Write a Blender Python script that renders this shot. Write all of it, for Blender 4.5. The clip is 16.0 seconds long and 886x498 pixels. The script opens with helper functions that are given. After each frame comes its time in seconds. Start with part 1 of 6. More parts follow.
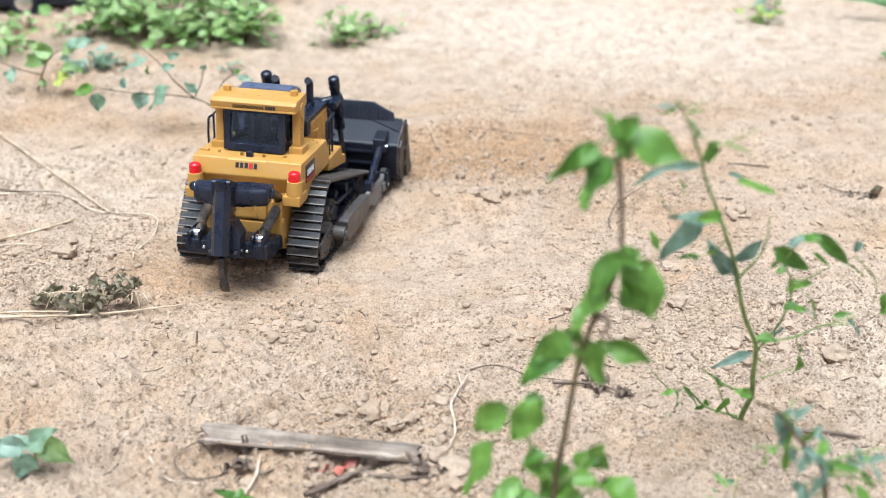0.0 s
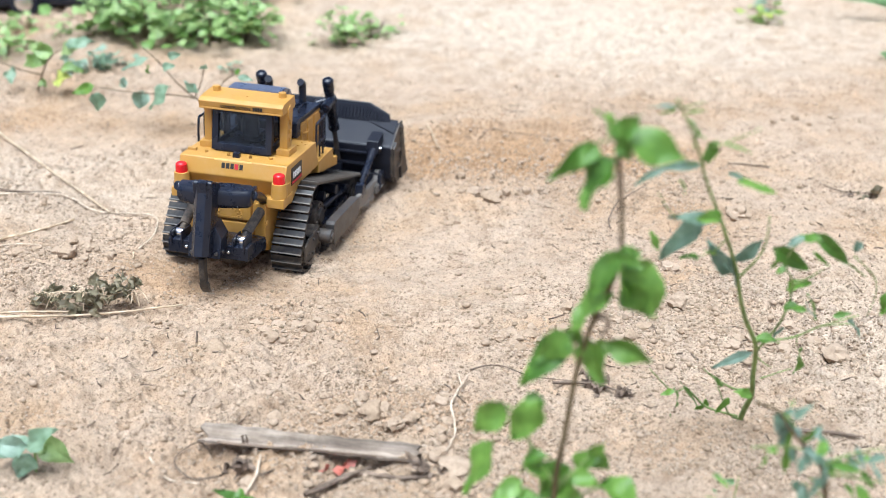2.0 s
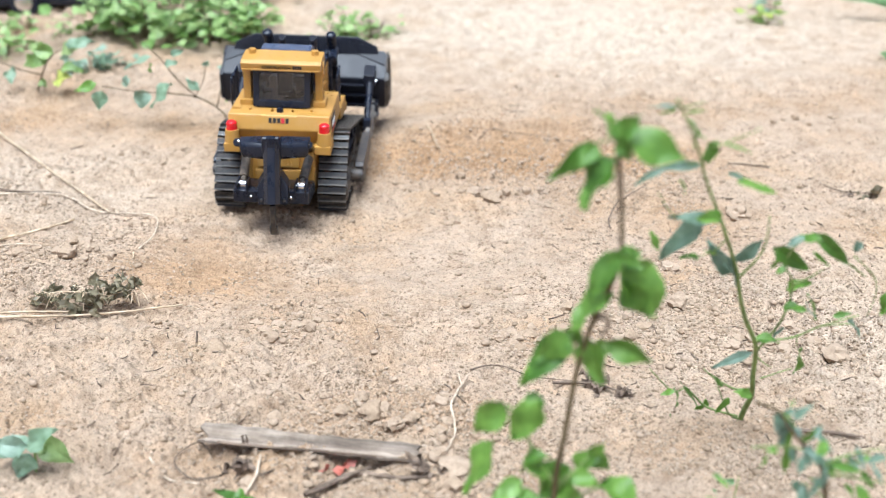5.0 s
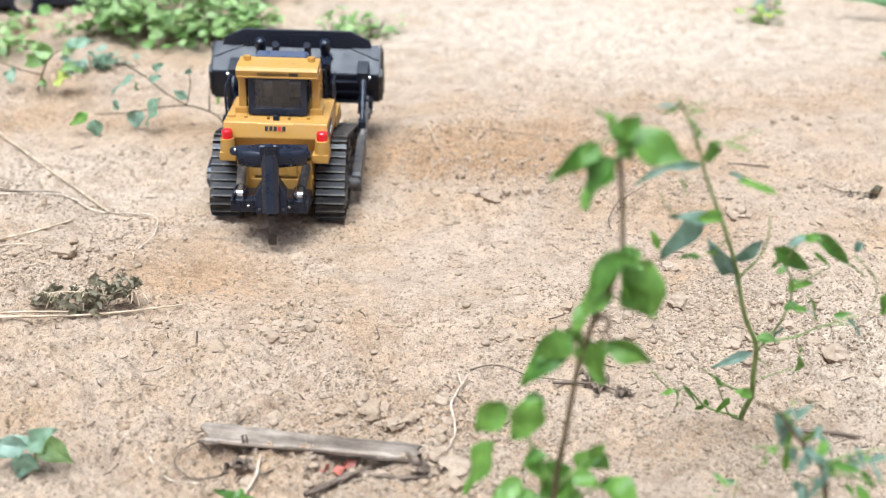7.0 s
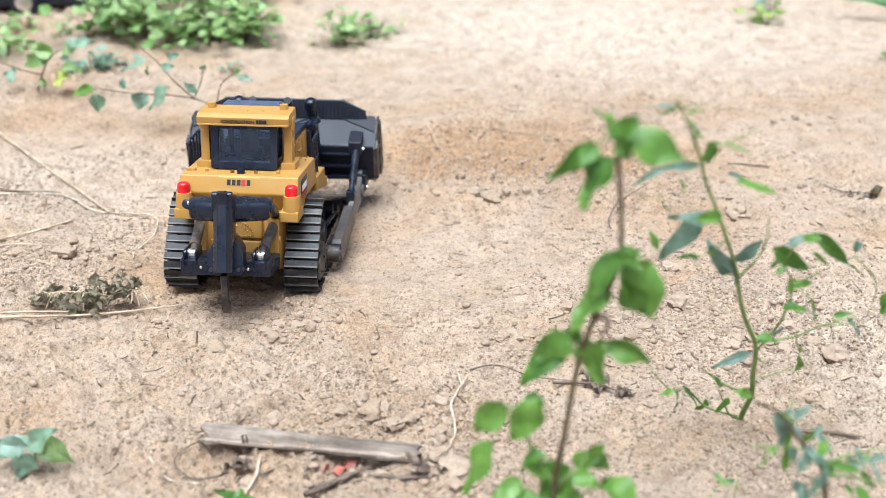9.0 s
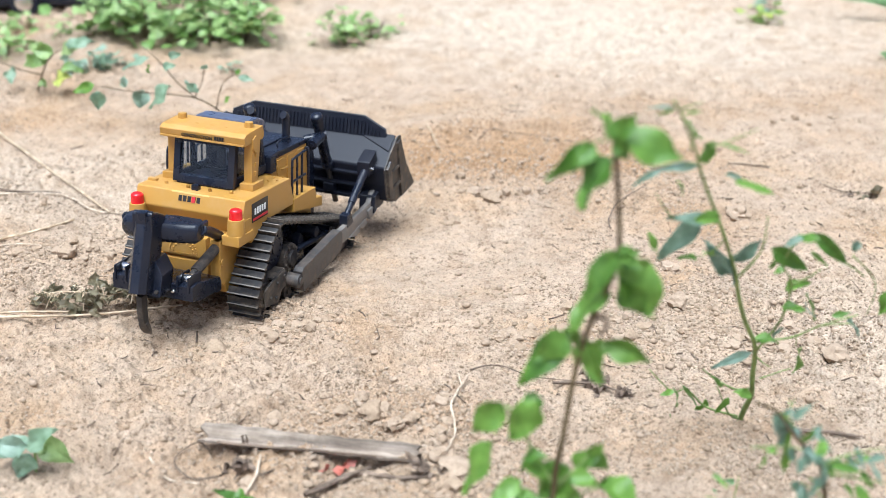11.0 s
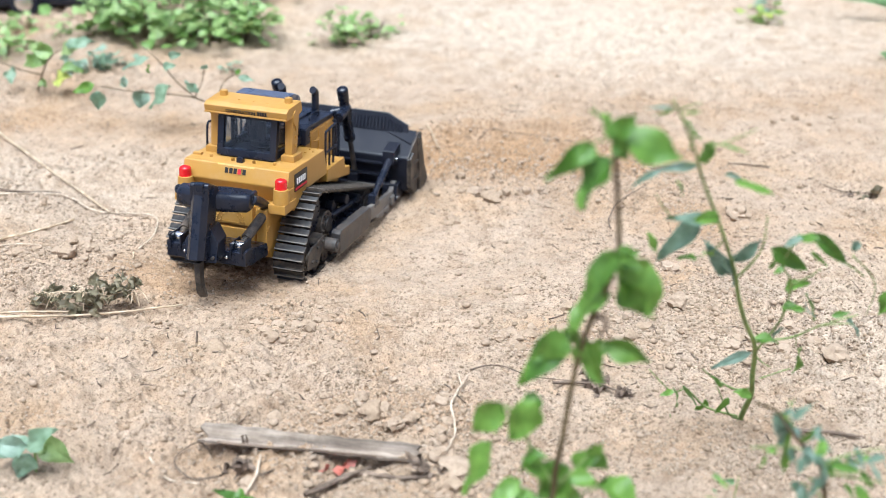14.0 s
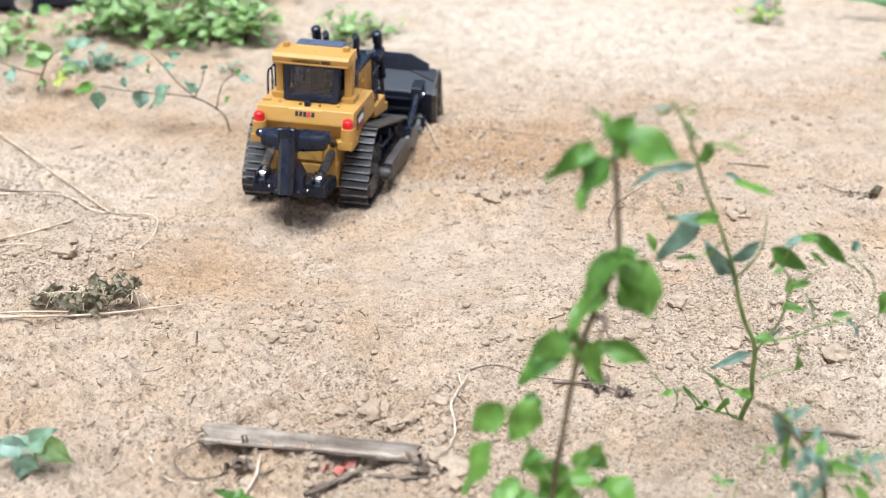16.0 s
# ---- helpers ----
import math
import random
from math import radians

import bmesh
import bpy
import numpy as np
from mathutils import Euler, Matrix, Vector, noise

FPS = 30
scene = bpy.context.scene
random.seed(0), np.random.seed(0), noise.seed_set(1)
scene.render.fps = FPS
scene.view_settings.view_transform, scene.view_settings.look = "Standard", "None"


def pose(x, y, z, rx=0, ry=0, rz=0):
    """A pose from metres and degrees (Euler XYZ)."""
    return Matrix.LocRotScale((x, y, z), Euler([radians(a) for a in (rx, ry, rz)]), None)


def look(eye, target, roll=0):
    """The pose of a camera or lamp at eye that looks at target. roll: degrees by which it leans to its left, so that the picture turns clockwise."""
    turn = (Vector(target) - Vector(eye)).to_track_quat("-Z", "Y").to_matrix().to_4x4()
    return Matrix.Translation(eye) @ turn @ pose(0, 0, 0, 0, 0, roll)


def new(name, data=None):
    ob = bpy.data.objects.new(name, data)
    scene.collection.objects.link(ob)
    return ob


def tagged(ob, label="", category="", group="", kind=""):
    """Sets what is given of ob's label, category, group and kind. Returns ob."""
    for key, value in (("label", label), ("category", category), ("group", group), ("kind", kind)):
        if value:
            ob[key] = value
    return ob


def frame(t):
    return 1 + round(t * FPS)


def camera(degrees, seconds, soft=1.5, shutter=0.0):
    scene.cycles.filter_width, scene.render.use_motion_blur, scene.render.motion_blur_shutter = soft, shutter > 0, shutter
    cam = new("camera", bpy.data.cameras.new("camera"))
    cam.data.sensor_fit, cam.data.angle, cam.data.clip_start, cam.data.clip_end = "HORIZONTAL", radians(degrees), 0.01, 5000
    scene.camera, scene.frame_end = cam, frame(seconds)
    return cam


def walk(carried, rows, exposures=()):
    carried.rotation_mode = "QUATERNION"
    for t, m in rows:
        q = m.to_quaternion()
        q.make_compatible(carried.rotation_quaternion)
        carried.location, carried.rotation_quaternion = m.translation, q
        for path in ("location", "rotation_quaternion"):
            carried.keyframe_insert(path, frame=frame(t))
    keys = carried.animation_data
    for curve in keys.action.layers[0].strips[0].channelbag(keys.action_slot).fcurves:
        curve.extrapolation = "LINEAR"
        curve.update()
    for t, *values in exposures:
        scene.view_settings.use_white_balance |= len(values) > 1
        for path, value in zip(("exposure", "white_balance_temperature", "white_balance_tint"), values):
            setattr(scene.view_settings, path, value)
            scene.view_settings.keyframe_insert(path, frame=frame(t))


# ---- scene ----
cam = camera(39.56, 16.0, soft=0.65)
EYE = (0.0, 0.0, 0.6593)
AIM = (0.0, 1.0, 0.6593 - math.tan(radians(22.58)))
walk(cam, [(0, look(EYE, AIM)), (16, look(EYE, AIM))], exposures=[(0, 0.85, 5310, 3.5), (16, 0.85, 5310, 3.5)])
cam.data.dof.use_dof = True
cam.data.dof.focus_distance = 1.50
cam.data.dof.aperture_fstop = 4.0

# ---- world and light: bright overcast sky, a broad soft sun high overhead ----
SUN_EL, SUN_AZ = 72.0, 195.0
world = bpy.data.worlds.new("overcast")
scene.world = world
world.use_nodes = True
wn, wl = world.node_tree.nodes, world.node_tree.links
sky = wn.new("ShaderNodeTexSky")
sky.sky_type = "NISHITA"
sky.sun_disc = False
sky.sun_elevation = radians(SUN_EL)
sky.sun_rotation = radians(SUN_AZ)
sky.dust_density = 5.0
sky.air_density = 0.2
sky.ozone_density = 0.0
wl.new(sky.outputs[0], wn["Background"].inputs[0])
wn["Background"].inputs[1].default_value = 0.15
sun_data = bpy.data.lights.new("sun", "SUN")
sun_data.energy = 2.6
sun_data.angle = radians(46)
sun_data.color = (1.0, 0.98, 0.93)
sun = new("sun", sun_data)
sun_dir = Vector((math.sin(radians(SUN_AZ)) * math.cos(radians(SUN_EL)), math.cos(radians(SUN_AZ)) * math.cos(radians(SUN_EL)), math.sin(radians(SUN_EL))))
sun.matrix_world = look(sun_dir * 20, (0, 0, 0))


# ---- materials ----
def material(name, base, rough=0.5, metal=0.0, spec=0.5):
    m = bpy.data.materials.new(name)
    m.use_nodes = True
    b = m.node_tree.nodes["Principled BSDF"]
    b.inputs["Base Color"].default_value = (*base, 1)
    b.inputs["Roughness"].default_value = rough
    b.inputs["Metallic"].default_value = metal
    b.inputs["Specular IOR Level"].default_value = spec
    return m


def noise_node(m, scale, detail=4.0, rough=0.6):
    n = m.node_tree.nodes.new("ShaderNodeTexNoise")
    n.inputs["Scale"].default_value = scale
    n.inputs["Detail"].default_value = detail
    n.inputs["Roughness"].default_value = rough
    g = m.node_tree.nodes.new("ShaderNodeTexCoord")
    m.node_tree.links.new(g.outputs["Object"], n.inputs["Vector"])
    return n


def ramp(m, src, stops):
    r = m.node_tree.nodes.new("ShaderNodeValToRGB")
    e = r.color_ramp.elements
    while len(e) < len(stops):
        e.new(0.5)
    for k, (p, c) in zip(e, stops):
        k.position, k.color = p, (*c, 1) if len(c) == 3 else c
    m.node_tree.links.new(src, r.inputs[0])
    return r


def mix(m, fac, a, b, mode="MIX"):
    n = m.node_tree.nodes.new("ShaderNodeMix")
    n.data_type, n.blend_type = "RGBA", mode
    for sock, v in ((n.inputs[0], fac), (n.inputs[6], a), (n.inputs[7], b)):
        if isinstance(v, (int, float)):
            sock.default_value = v
        elif isinstance(v, tuple):
            sock.default_value = (*v, 1)
        else:
            m.node_tree.links.new(v, sock)
    return n.outputs[2]


def bump(m, src, strength, dist):
    n = m.node_tree.nodes.new("ShaderNodeBump")
    n.inputs["Strength"].default_value = strength
    n.inputs["Distance"].default_value = dist
    m.node_tree.links.new(src, n.inputs["Height"])
    m.node_tree.links.new(n.outputs[0], m.node_tree.nodes["Principled BSDF"].inputs["Normal"])


def base_of(m, src):
    m.node_tree.links.new(src, m.node_tree.nodes["Principled BSDF"].inputs["Base Color"])


def rough_of(m, src):
    m.node_tree.links.new(src, m.node_tree.nodes["Principled BSDF"].inputs["Roughness"])


def sand_material():
    m = material("dry_sandy_earth", (0.5, 0.37, 0.24), 0.95, 0, 0.15)
    big, mid, fine = noise_node(m, 2.2, 5), noise_node(m, 26, 6, 0.65), noise_node(m, 520, 4, 0.75)
    c1 = ramp(m, big.outputs[0], [(0.36, (0.355, 0.245, 0.150)), (0.50, (0.405, 0.312, 0.225)), (0.64, (0.38, 0.265, 0.162))])
    c2 = ramp(m, mid.outputs[0], [(0.3, (0.74, 0.70, 0.66)), (0.52, (1, 1, 1)), (0.75, (1.12, 1.06, 1.0))])
    c3 = ramp(m, fine.outputs[0], [(0.34, (0.36, 0.31, 0.27)), (0.45, (0.90, 0.90, 0.90)), (0.66, (1.28, 1.28, 1.28))])
    c1 = c1.outputs[0]
    # Browner earth tone; on the pushed-up lip it also paints shade on the face.
    damp_shade, pale = (0.345, 0.224, 0.126), (0.48, 0.397, 0.305)
    # The far pale patch partly paints overexposed brightness into the sand's colour.
    for cx, cy, sx, sy, amount, tone in ((0.35, 2.80, 1.10, 0.70, 1.0, pale), (0.60, 1.30, 0.50, 0.40, 0.6, pale), (-0.60, 1.85, 0.40, 0.35, 0.5, pale), (0.12, 1.94, 0.50, 0.19, 1.0, damp_shade), (-0.34, 1.50, 0.20, 0.15, 0.7, damp_shade), (-0.05, 1.12, 0.22, 0.10, 0.45, damp_shade)):
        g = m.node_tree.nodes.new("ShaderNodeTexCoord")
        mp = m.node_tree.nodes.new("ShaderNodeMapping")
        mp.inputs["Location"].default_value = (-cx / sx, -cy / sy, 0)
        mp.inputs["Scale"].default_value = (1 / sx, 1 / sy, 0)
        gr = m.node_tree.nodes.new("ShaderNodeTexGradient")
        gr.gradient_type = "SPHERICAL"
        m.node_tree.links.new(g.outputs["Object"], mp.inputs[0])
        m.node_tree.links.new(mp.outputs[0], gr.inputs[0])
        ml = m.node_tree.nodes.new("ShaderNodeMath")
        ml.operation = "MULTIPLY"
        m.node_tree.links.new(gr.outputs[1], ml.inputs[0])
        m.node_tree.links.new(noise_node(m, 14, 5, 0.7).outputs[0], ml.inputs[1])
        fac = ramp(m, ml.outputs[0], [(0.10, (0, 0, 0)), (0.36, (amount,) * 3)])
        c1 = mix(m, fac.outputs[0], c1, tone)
    c = mix(m, 1.0, c1, c2.outputs[0], "MULTIPLY")
    # shade between crumbs, painted into the colour in drifts
    gap_shade, drift = noise_node(m, 150, 6, 0.72), noise_node(m, 8, 4, 0.6)
    c4 = ramp(m, gap_shade.outputs[0], [(0.37, (0.34, 0.29, 0.25)), (0.45, (1, 1, 1)), (0.60, (1.14, 1.14, 1.14))])
    where = ramp(m, drift.outputs[0], [(0.42, (0.22, 0.22, 0.22)), (0.60, (1, 1, 1))])
    c = mix(m, where.outputs[0], c, mix(m, 1.0, c, c4.outputs[0], "MULTIPLY"))
    base_of(m, mix(m, 0.8, c, c3.outputs[0], "MULTIPLY"))
    add = m.node_tree.nodes.new("ShaderNodeMath")
    add.operation = "MULTIPLY_ADD"
    add.inputs[1].default_value = 0.30
    m.node_tree.links.new(fine.outputs[0], add.inputs[0])
    m.node_tree.links.new(noise_node(m, 120, 5, 0.7).outputs[0], add.inputs[2])
    bump(m, add.outputs[0], 0.9, 0.0042)
    return m


def clod_material(name, a, b):
    m = material(name, a, 0.95, 0, 0.1)
    n = m.node_tree.nodes.new("ShaderNodeNewGeometry")
    r = ramp(m, n.outputs["Random Per Island"], [(0.0, a), (0.5, b), (0.9, a), (1.0, tuple(v * 0.88 for v in a))])
    f = noise_node(m, 260, 4, 0.7)
    c = ramp(m, f.outputs[0], [(0.3, (0.72, 0.7, 0.68)), (0.6, (1, 1, 1))])
    base_of(m, mix(m, 1.0, r.outputs[0], c.outputs[0], "MULTIPLY"))
    bump(m, f.outputs[0], 0.6, 0.0008)
    return m


def plastic(name, col, rough, dust=0.25, grain=900.0, dustcol=(0.5, 0.38, 0.26), spec=0.45):
    """Moulded plastic with a thin uneven film of dust."""
    m = material(name, col, rough, 0, spec)
    n = noise_node(m, 38, 6, 0.7)
    d = ramp(m, n.outputs[0], [(0.46, (0, 0, 0)), (0.78, (dust, dust, dust))])
    base_of(m, mix(m, d.outputs[0], col, dustcol))
    rr = ramp(m, n.outputs[0], [(0.40, (rough, rough, rough)), (0.75, (min(1, rough + 0.2 + 0.4 * dust),) * 3)])
    rough_of(m, rr.outputs[0])
    bump(m, noise_node(m, grain, 2).outputs[0], 0.12, 0.0004)
    return m


def leaf_material(name, col, col2):
    m = material(name, col, 0.40, 0, 0.5)
    info = m.node_tree.nodes.new("ShaderNodeObjectInfo")
    geo = m.node_tree.nodes.new("ShaderNodeNewGeometry")
    s = m.node_tree.nodes.new("ShaderNodeMath")
    s.operation = "ADD"
    m.node_tree.links.new(info.outputs["Random"], s.inputs[0])
    m.node_tree.links.new(geo.outputs["Random Per Island"], s.inputs[1])
    fr = m.node_tree.nodes.new("ShaderNodeMath")
    fr.operation = "FRACT"
    m.node_tree.links.new(s.outputs[0], fr.inputs[0])
    n = noise_node(m, 90, 4)
    c = ramp(m, fr.outputs[0], [(0.0, col), (0.55, col2), (1.0, tuple(0.6 * a + 0.4 * b for a, b in zip(col, col2)))])
    v = ramp(m, n.outputs[0], [(0.34, (0.62, 0.68, 0.58)), (0.62, (1, 1, 1))])
    out = mix(m, 1.0, c.outputs[0], v.outputs[0], "MULTIPLY")
    base_of(m, out)
    tr = m.node_tree.nodes.new("ShaderNodeBsdfTranslucent")
    m.node_tree.links.new(out, tr.inputs[0])
    ms = m.node_tree.nodes.new("ShaderNodeMixShader")
    ms.inputs[0].default_value = 0.34
    b = m.node_tree.nodes["Principled BSDF"]
    m.node_tree.links.new(b.outputs[0], ms.inputs[1])
    m.node_tree.links.new(tr.outputs[0], ms.inputs[2])
    m.node_tree.links.new(ms.outputs[0], m.node_tree.nodes["Material Output"].inputs[0])
    bump(m, n.outputs[0], 0.25, 0.001)
    return m


def streaked(name, a, b, rough=0.85, scale=120, axis=0):
    """Fibrous dry wood or stalk, streaked along one axis."""
    m = material(name, a, rough, 0, 0.2)
    g = m.node_tree.nodes.new("ShaderNodeTexCoord")
    mp = m.node_tree.nodes.new("ShaderNodeMapping")
    mp.inputs["Scale"].default_value = [0.06 if k == axis else 1.0 for k in range(3)]
    n = noise_node(m, scale, 5, 0.7)
    m.node_tree.links.new(g.outputs["Object"], mp.inputs[0])
    m.node_tree.links.new(mp.outputs[0], n.inputs["Vector"])
    n2 = noise_node(m, 45, 4, 0.6)
    c = ramp(m, n.outputs[0], [(0.32, a), (0.62, b)])
    d = ramp(m, n2.outputs[0], [(0.4, (0.7, 0.68, 0.66)), (0.6, (1, 1, 1))])
    base_of(m, mix(m, 1.0, c.outputs[0], d.outputs[0], "MULTIPLY"))
    bump(m, n.outputs[0], 0.5, 0.001)
    return m


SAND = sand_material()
CLOD = clod_material("dry_clods", (0.355, 0.265, 0.180), (0.42, 0.325, 0.235))
GRIT = clod_material("sand_grit", (0.26, 0.195, 0.132), (0.47, 0.375, 0.28))
YELLOW = plastic("yellow_plastic", (0.42, 0.225, 0.042), 0.36, 0.22)
YELLOW_LIGHT = plastic("yellow_label", (0.60, 0.385, 0.115), 0.45, 0.15)
BLACK = plastic("black_plastic", (0.0084, 0.0112, 0.021), 0.24, 0.03, spec=0.35)
BLADE = plastic("blade_plastic", (0.0085, 0.0098, 0.0165), 0.33, 0.01, spec=0.33)
DUSTY = plastic("dusty_black_plastic", (0.026, 0.023, 0.022), 0.42, 0.44)
WORN = plastic("worn_track_edge", (0.15, 0.138, 0.125), 0.40, 0.30)
SHOE = plastic("track_rubber", (0.0090, 0.0085, 0.0090), 0.36, 0.24)
GREY = plastic("grey_plastic", (0.044, 0.040, 0.039), 0.40, 0.32)
NAVY = plastic("cab_top_plastic", (0.060, 0.075, 0.120), 0.24, 0.12)
RED = material("red_lens", (0.62, 0.008, 0.012), 0.16, 0, 0.6)
CHROME = material("steel_pin", (0.72, 0.72, 0.74), 0.22, 1.0)
INK = material("print_black", (0.015, 0.013, 0.012), 0.5)
WHITE = material("print_white", (0.8, 0.8, 0.78), 0.5)
PRINT_RED = material("print_red", (0.5, 0.02, 0.03), 0.5)
GLASS = material("clear_plastic", (0.9, 0.92, 0.95), 0.1)
gn = GLASS.node_tree.nodes
g_clear, g_gloss, g_mix = gn.new("ShaderNodeBsdfTransparent"), gn.new("ShaderNodeBsdfGlossy"), gn.new("ShaderNodeMixShader")
g_clear.inputs[0].default_value = (0.82, 0.85, 0.89, 1)
g_gloss.inputs["Roughness"].default_value = 0.06
g_mix.inputs[0].default_value = 0.05
GLASS.node_tree.links.new(g_clear.outputs[0], g_mix.inputs[1])
GLASS.node_tree.links.new(g_gloss.outputs[0], g_mix.inputs[2])
GLASS.node_tree.links.new(g_mix.outputs[0], gn["Material Output"].inputs[0])
LEAF = leaf_material("fresh_leaf", (0.078, 0.178, 0.022), (0.20, 0.36, 0.058))
LEAF_GREY = leaf_material("greyish_leaf", (0.27, 0.405, 0.23), (0.203, 0.351, 0.135))
LEAF_BLUE = leaf_material("bluish_leaf", (0.225, 0.315, 0.255), (0.17, 0.26, 0.18))
LEAF_PALE = leaf_material("pale_leaf", (0.31, 0.42, 0.33), (0.25, 0.36, 0.23))
LEAF_BUSH = leaf_material("bush_leaf", (0.19, 0.33, 0.070), (0.42, 0.54, 0.225))
LEAF_YELLOW = leaf_material("yellowing_leaf", (0.608, 0.648, 0.135), (0.27, 0.446, 0.135))
LEAF_DEAD = leaf_material("dead_leaf", (0.33, 0.265, 0.165), (0.185, 0.162, 0.105))
STEM = streaked("stem", (0.075, 0.048, 0.030), (0.15, 0.115, 0.055), 0.7, 200, 2)
STEM_GREEN = streaked("green_stem", (0.176, 0.27, 0.081), (0.27, 0.351, 0.121), 0.6, 200, 2)
BARK = streaked("weathered_wood", (0.16, 0.13, 0.105), (0.37, 0.305, 0.24), 0.9, 160, 0)
STRAW = streaked("dry_straw", (0.432, 0.312, 0.186), (0.66, 0.54, 0.384), 0.8, 160, 0)
ROOT = streaked("pale_root", (0.456, 0.348, 0.24), (0.672, 0.564, 0.432), 0.8, 160, 1)
DARK_DEBRIS = streaked("dark_debris", (0.081, 0.0607, 0.0473), (0.27, 0.203, 0.149), 0.95, 200, 0)


MOULDED = (YELLOW, YELLOW_LIGHT, BLACK, BLADE, DUSTY, GREY, NAVY)


# ---- mesh helpers ----
def finish(bm, angle=38.0):
    lim = radians(angle)
    for fc in bm.faces:
        fc.smooth = True
    for e in bm.edges:
        if len(e.link_faces) == 2 and e.calc_face_angle(0.0) > lim:
            e.smooth = False


def mesh_of(name, bm, mat):
    finish(bm)
    me = bpy.data.meshes.new(name)
    bm.to_mesh(me)
    bm.free()
    me.materials.append(mat)
    return me


def part(name, bm, mat, parent, label=""):
    ob = new(name, mesh_of(name, bm, mat))
    ob.parent = parent
    if mat in MOULDED:
        ob.modifiers.new("flat_faces", "WEIGHTED_NORMAL").keep_sharp = True
    return tagged(ob, label)


def thing(name, bm, mat, label, category, group="", kind="", m=None):
    ob = new(name, mesh_of(name, bm, mat))
    if m:
        ob.matrix_world = m
    return tagged(ob, label, category, group, kind)


def root(name, label, category, m, group="", kind=""):
    ob = new(name)
    ob.empty_display_size = 0.02
    ob.matrix_world = m
    return tagged(ob, label, category, group, kind)


def bevel(bm, geom_edges, w, seg=2):
    if w > 0:
        bmesh.ops.bevel(bm, geom=geom_edges, offset=w, segments=seg, affect="EDGES", profile=0.5, clamp_overlap=True)


def box(bm, x0, x1, y0, y1, z0, z1, w=0.0012, m=None, seg=2):
    r = bmesh.ops.create_cube(bm, size=1.0)
    mat = Matrix.Translation(((x0 + x1) / 2, (y0 + y1) / 2, (z0 + z1) / 2)) @ Matrix.Diagonal((x1 - x0, y1 - y0, z1 - z0, 1))
    bmesh.ops.transform(bm, matrix=(m @ mat) if m else mat, verts=r["verts"])
    bevel(bm, list({e for v in r["verts"] for e in v.link_edges}), w, seg)


def prof(bm, pts, x0, x1, w=0.0012, m=None, taper=1.0):
    """A polygon in the y-z plane, extruded along x."""
    a = [bm.verts.new((x0, y, z)) for y, z in pts]
    b = [bm.verts.new((x1, y * taper + (1 - taper) * pts[0][0], z)) for y, z in pts]
    n = len(pts)
    fs = [bm.faces.new(a[::-1]), bm.faces.new(b)] + [bm.faces.new((a[i], a[(i + 1) % n], b[(i + 1) % n], b[i])) for i in range(n)]
    bmesh.ops.recalc_face_normals(bm, faces=fs)
    if m:
        bmesh.ops.transform(bm, matrix=m, verts=a + b)
    bevel(bm, list({e for f_ in fs for e in f_.edges}), w)


def rod(bm, p, q, r, r2=None, n=14, w=0.0):
    p, q = Vector(p), Vector(q)
    d = q - p
    g = bmesh.ops.create_cone(bm, cap_ends=True, segments=n, radius1=r, radius2=r if r2 is None else r2, depth=d.length)
    m = Matrix.Translation((p + q) / 2) @ d.to_track_quat("Z", "Y").to_matrix().to_4x4()
    bmesh.ops.transform(bm, matrix=m, verts=g["verts"])
    if w > 0:
        caps = [e for e in {e for v in g["verts"] for e in v.link_edges} if any(len(fc.verts) > 4 for fc in e.link_faces)]
        bevel(bm, caps, w, 2)


def ball(bm, c, r, s=(1, 1, 1), u=12, v=8):
    g = bmesh.ops.create_uvsphere(bm, u_segments=u, v_segments=v, radius=r)
    bmesh.ops.transform(bm, matrix=Matrix.Translation(c) @ Matrix.Diagonal((*s, 1)), verts=g["verts"])


def tube(bm, pts, r, n=8, r_end=None):
    """A bent tube through points, with one skin."""
    pts = [Vector(p) for p in pts]
    rings = []
    for i, p in enumerate(pts):
        d = (pts[min(i + 1, len(pts) - 1)] - pts[max(i - 1, 0)]).normalized()
        s = d.cross(Vector((0.31, 0.22, 0.93))).normalized()
        u = d.cross(s)
        k = r if r_end is None else r + (r_end - r) * i / (len(pts) - 1)
        rings.append([bm.verts.new(p + k * (math.cos(2 * math.pi * j / n) * s + math.sin(2 * math.pi * j / n) * u)) for j in range(n)])
    for a, b in zip(rings, rings[1:]):
        for j in range(n):
            bm.faces.new((a[j], a[(j + 1) % n], b[(j + 1) % n], b[j]))
    bm.faces.new(rings[0][::-1])
    bm.faces.new(rings[-1])


def curve_pts(pts, k=5):
    """Catmull-Rom through the points."""
    pts = [Vector(p) for p in pts]
    out = []
    for i in range(len(pts) - 1):
        p0, p1, p2, p3 = pts[max(i - 1, 0)], pts[i], pts[i + 1], pts[min(i + 2, len(pts) - 1)]
        for j in range(k):
            t = j / k
            out.append(0.5 * (2 * p1 + (p2 - p0) * t + (2 * p0 - 5 * p1 + 4 * p2 - p3) * t * t + (3 * p1 - p0 - 3 * p2 + p3) * t ** 3))
    return out + [pts[-1]]


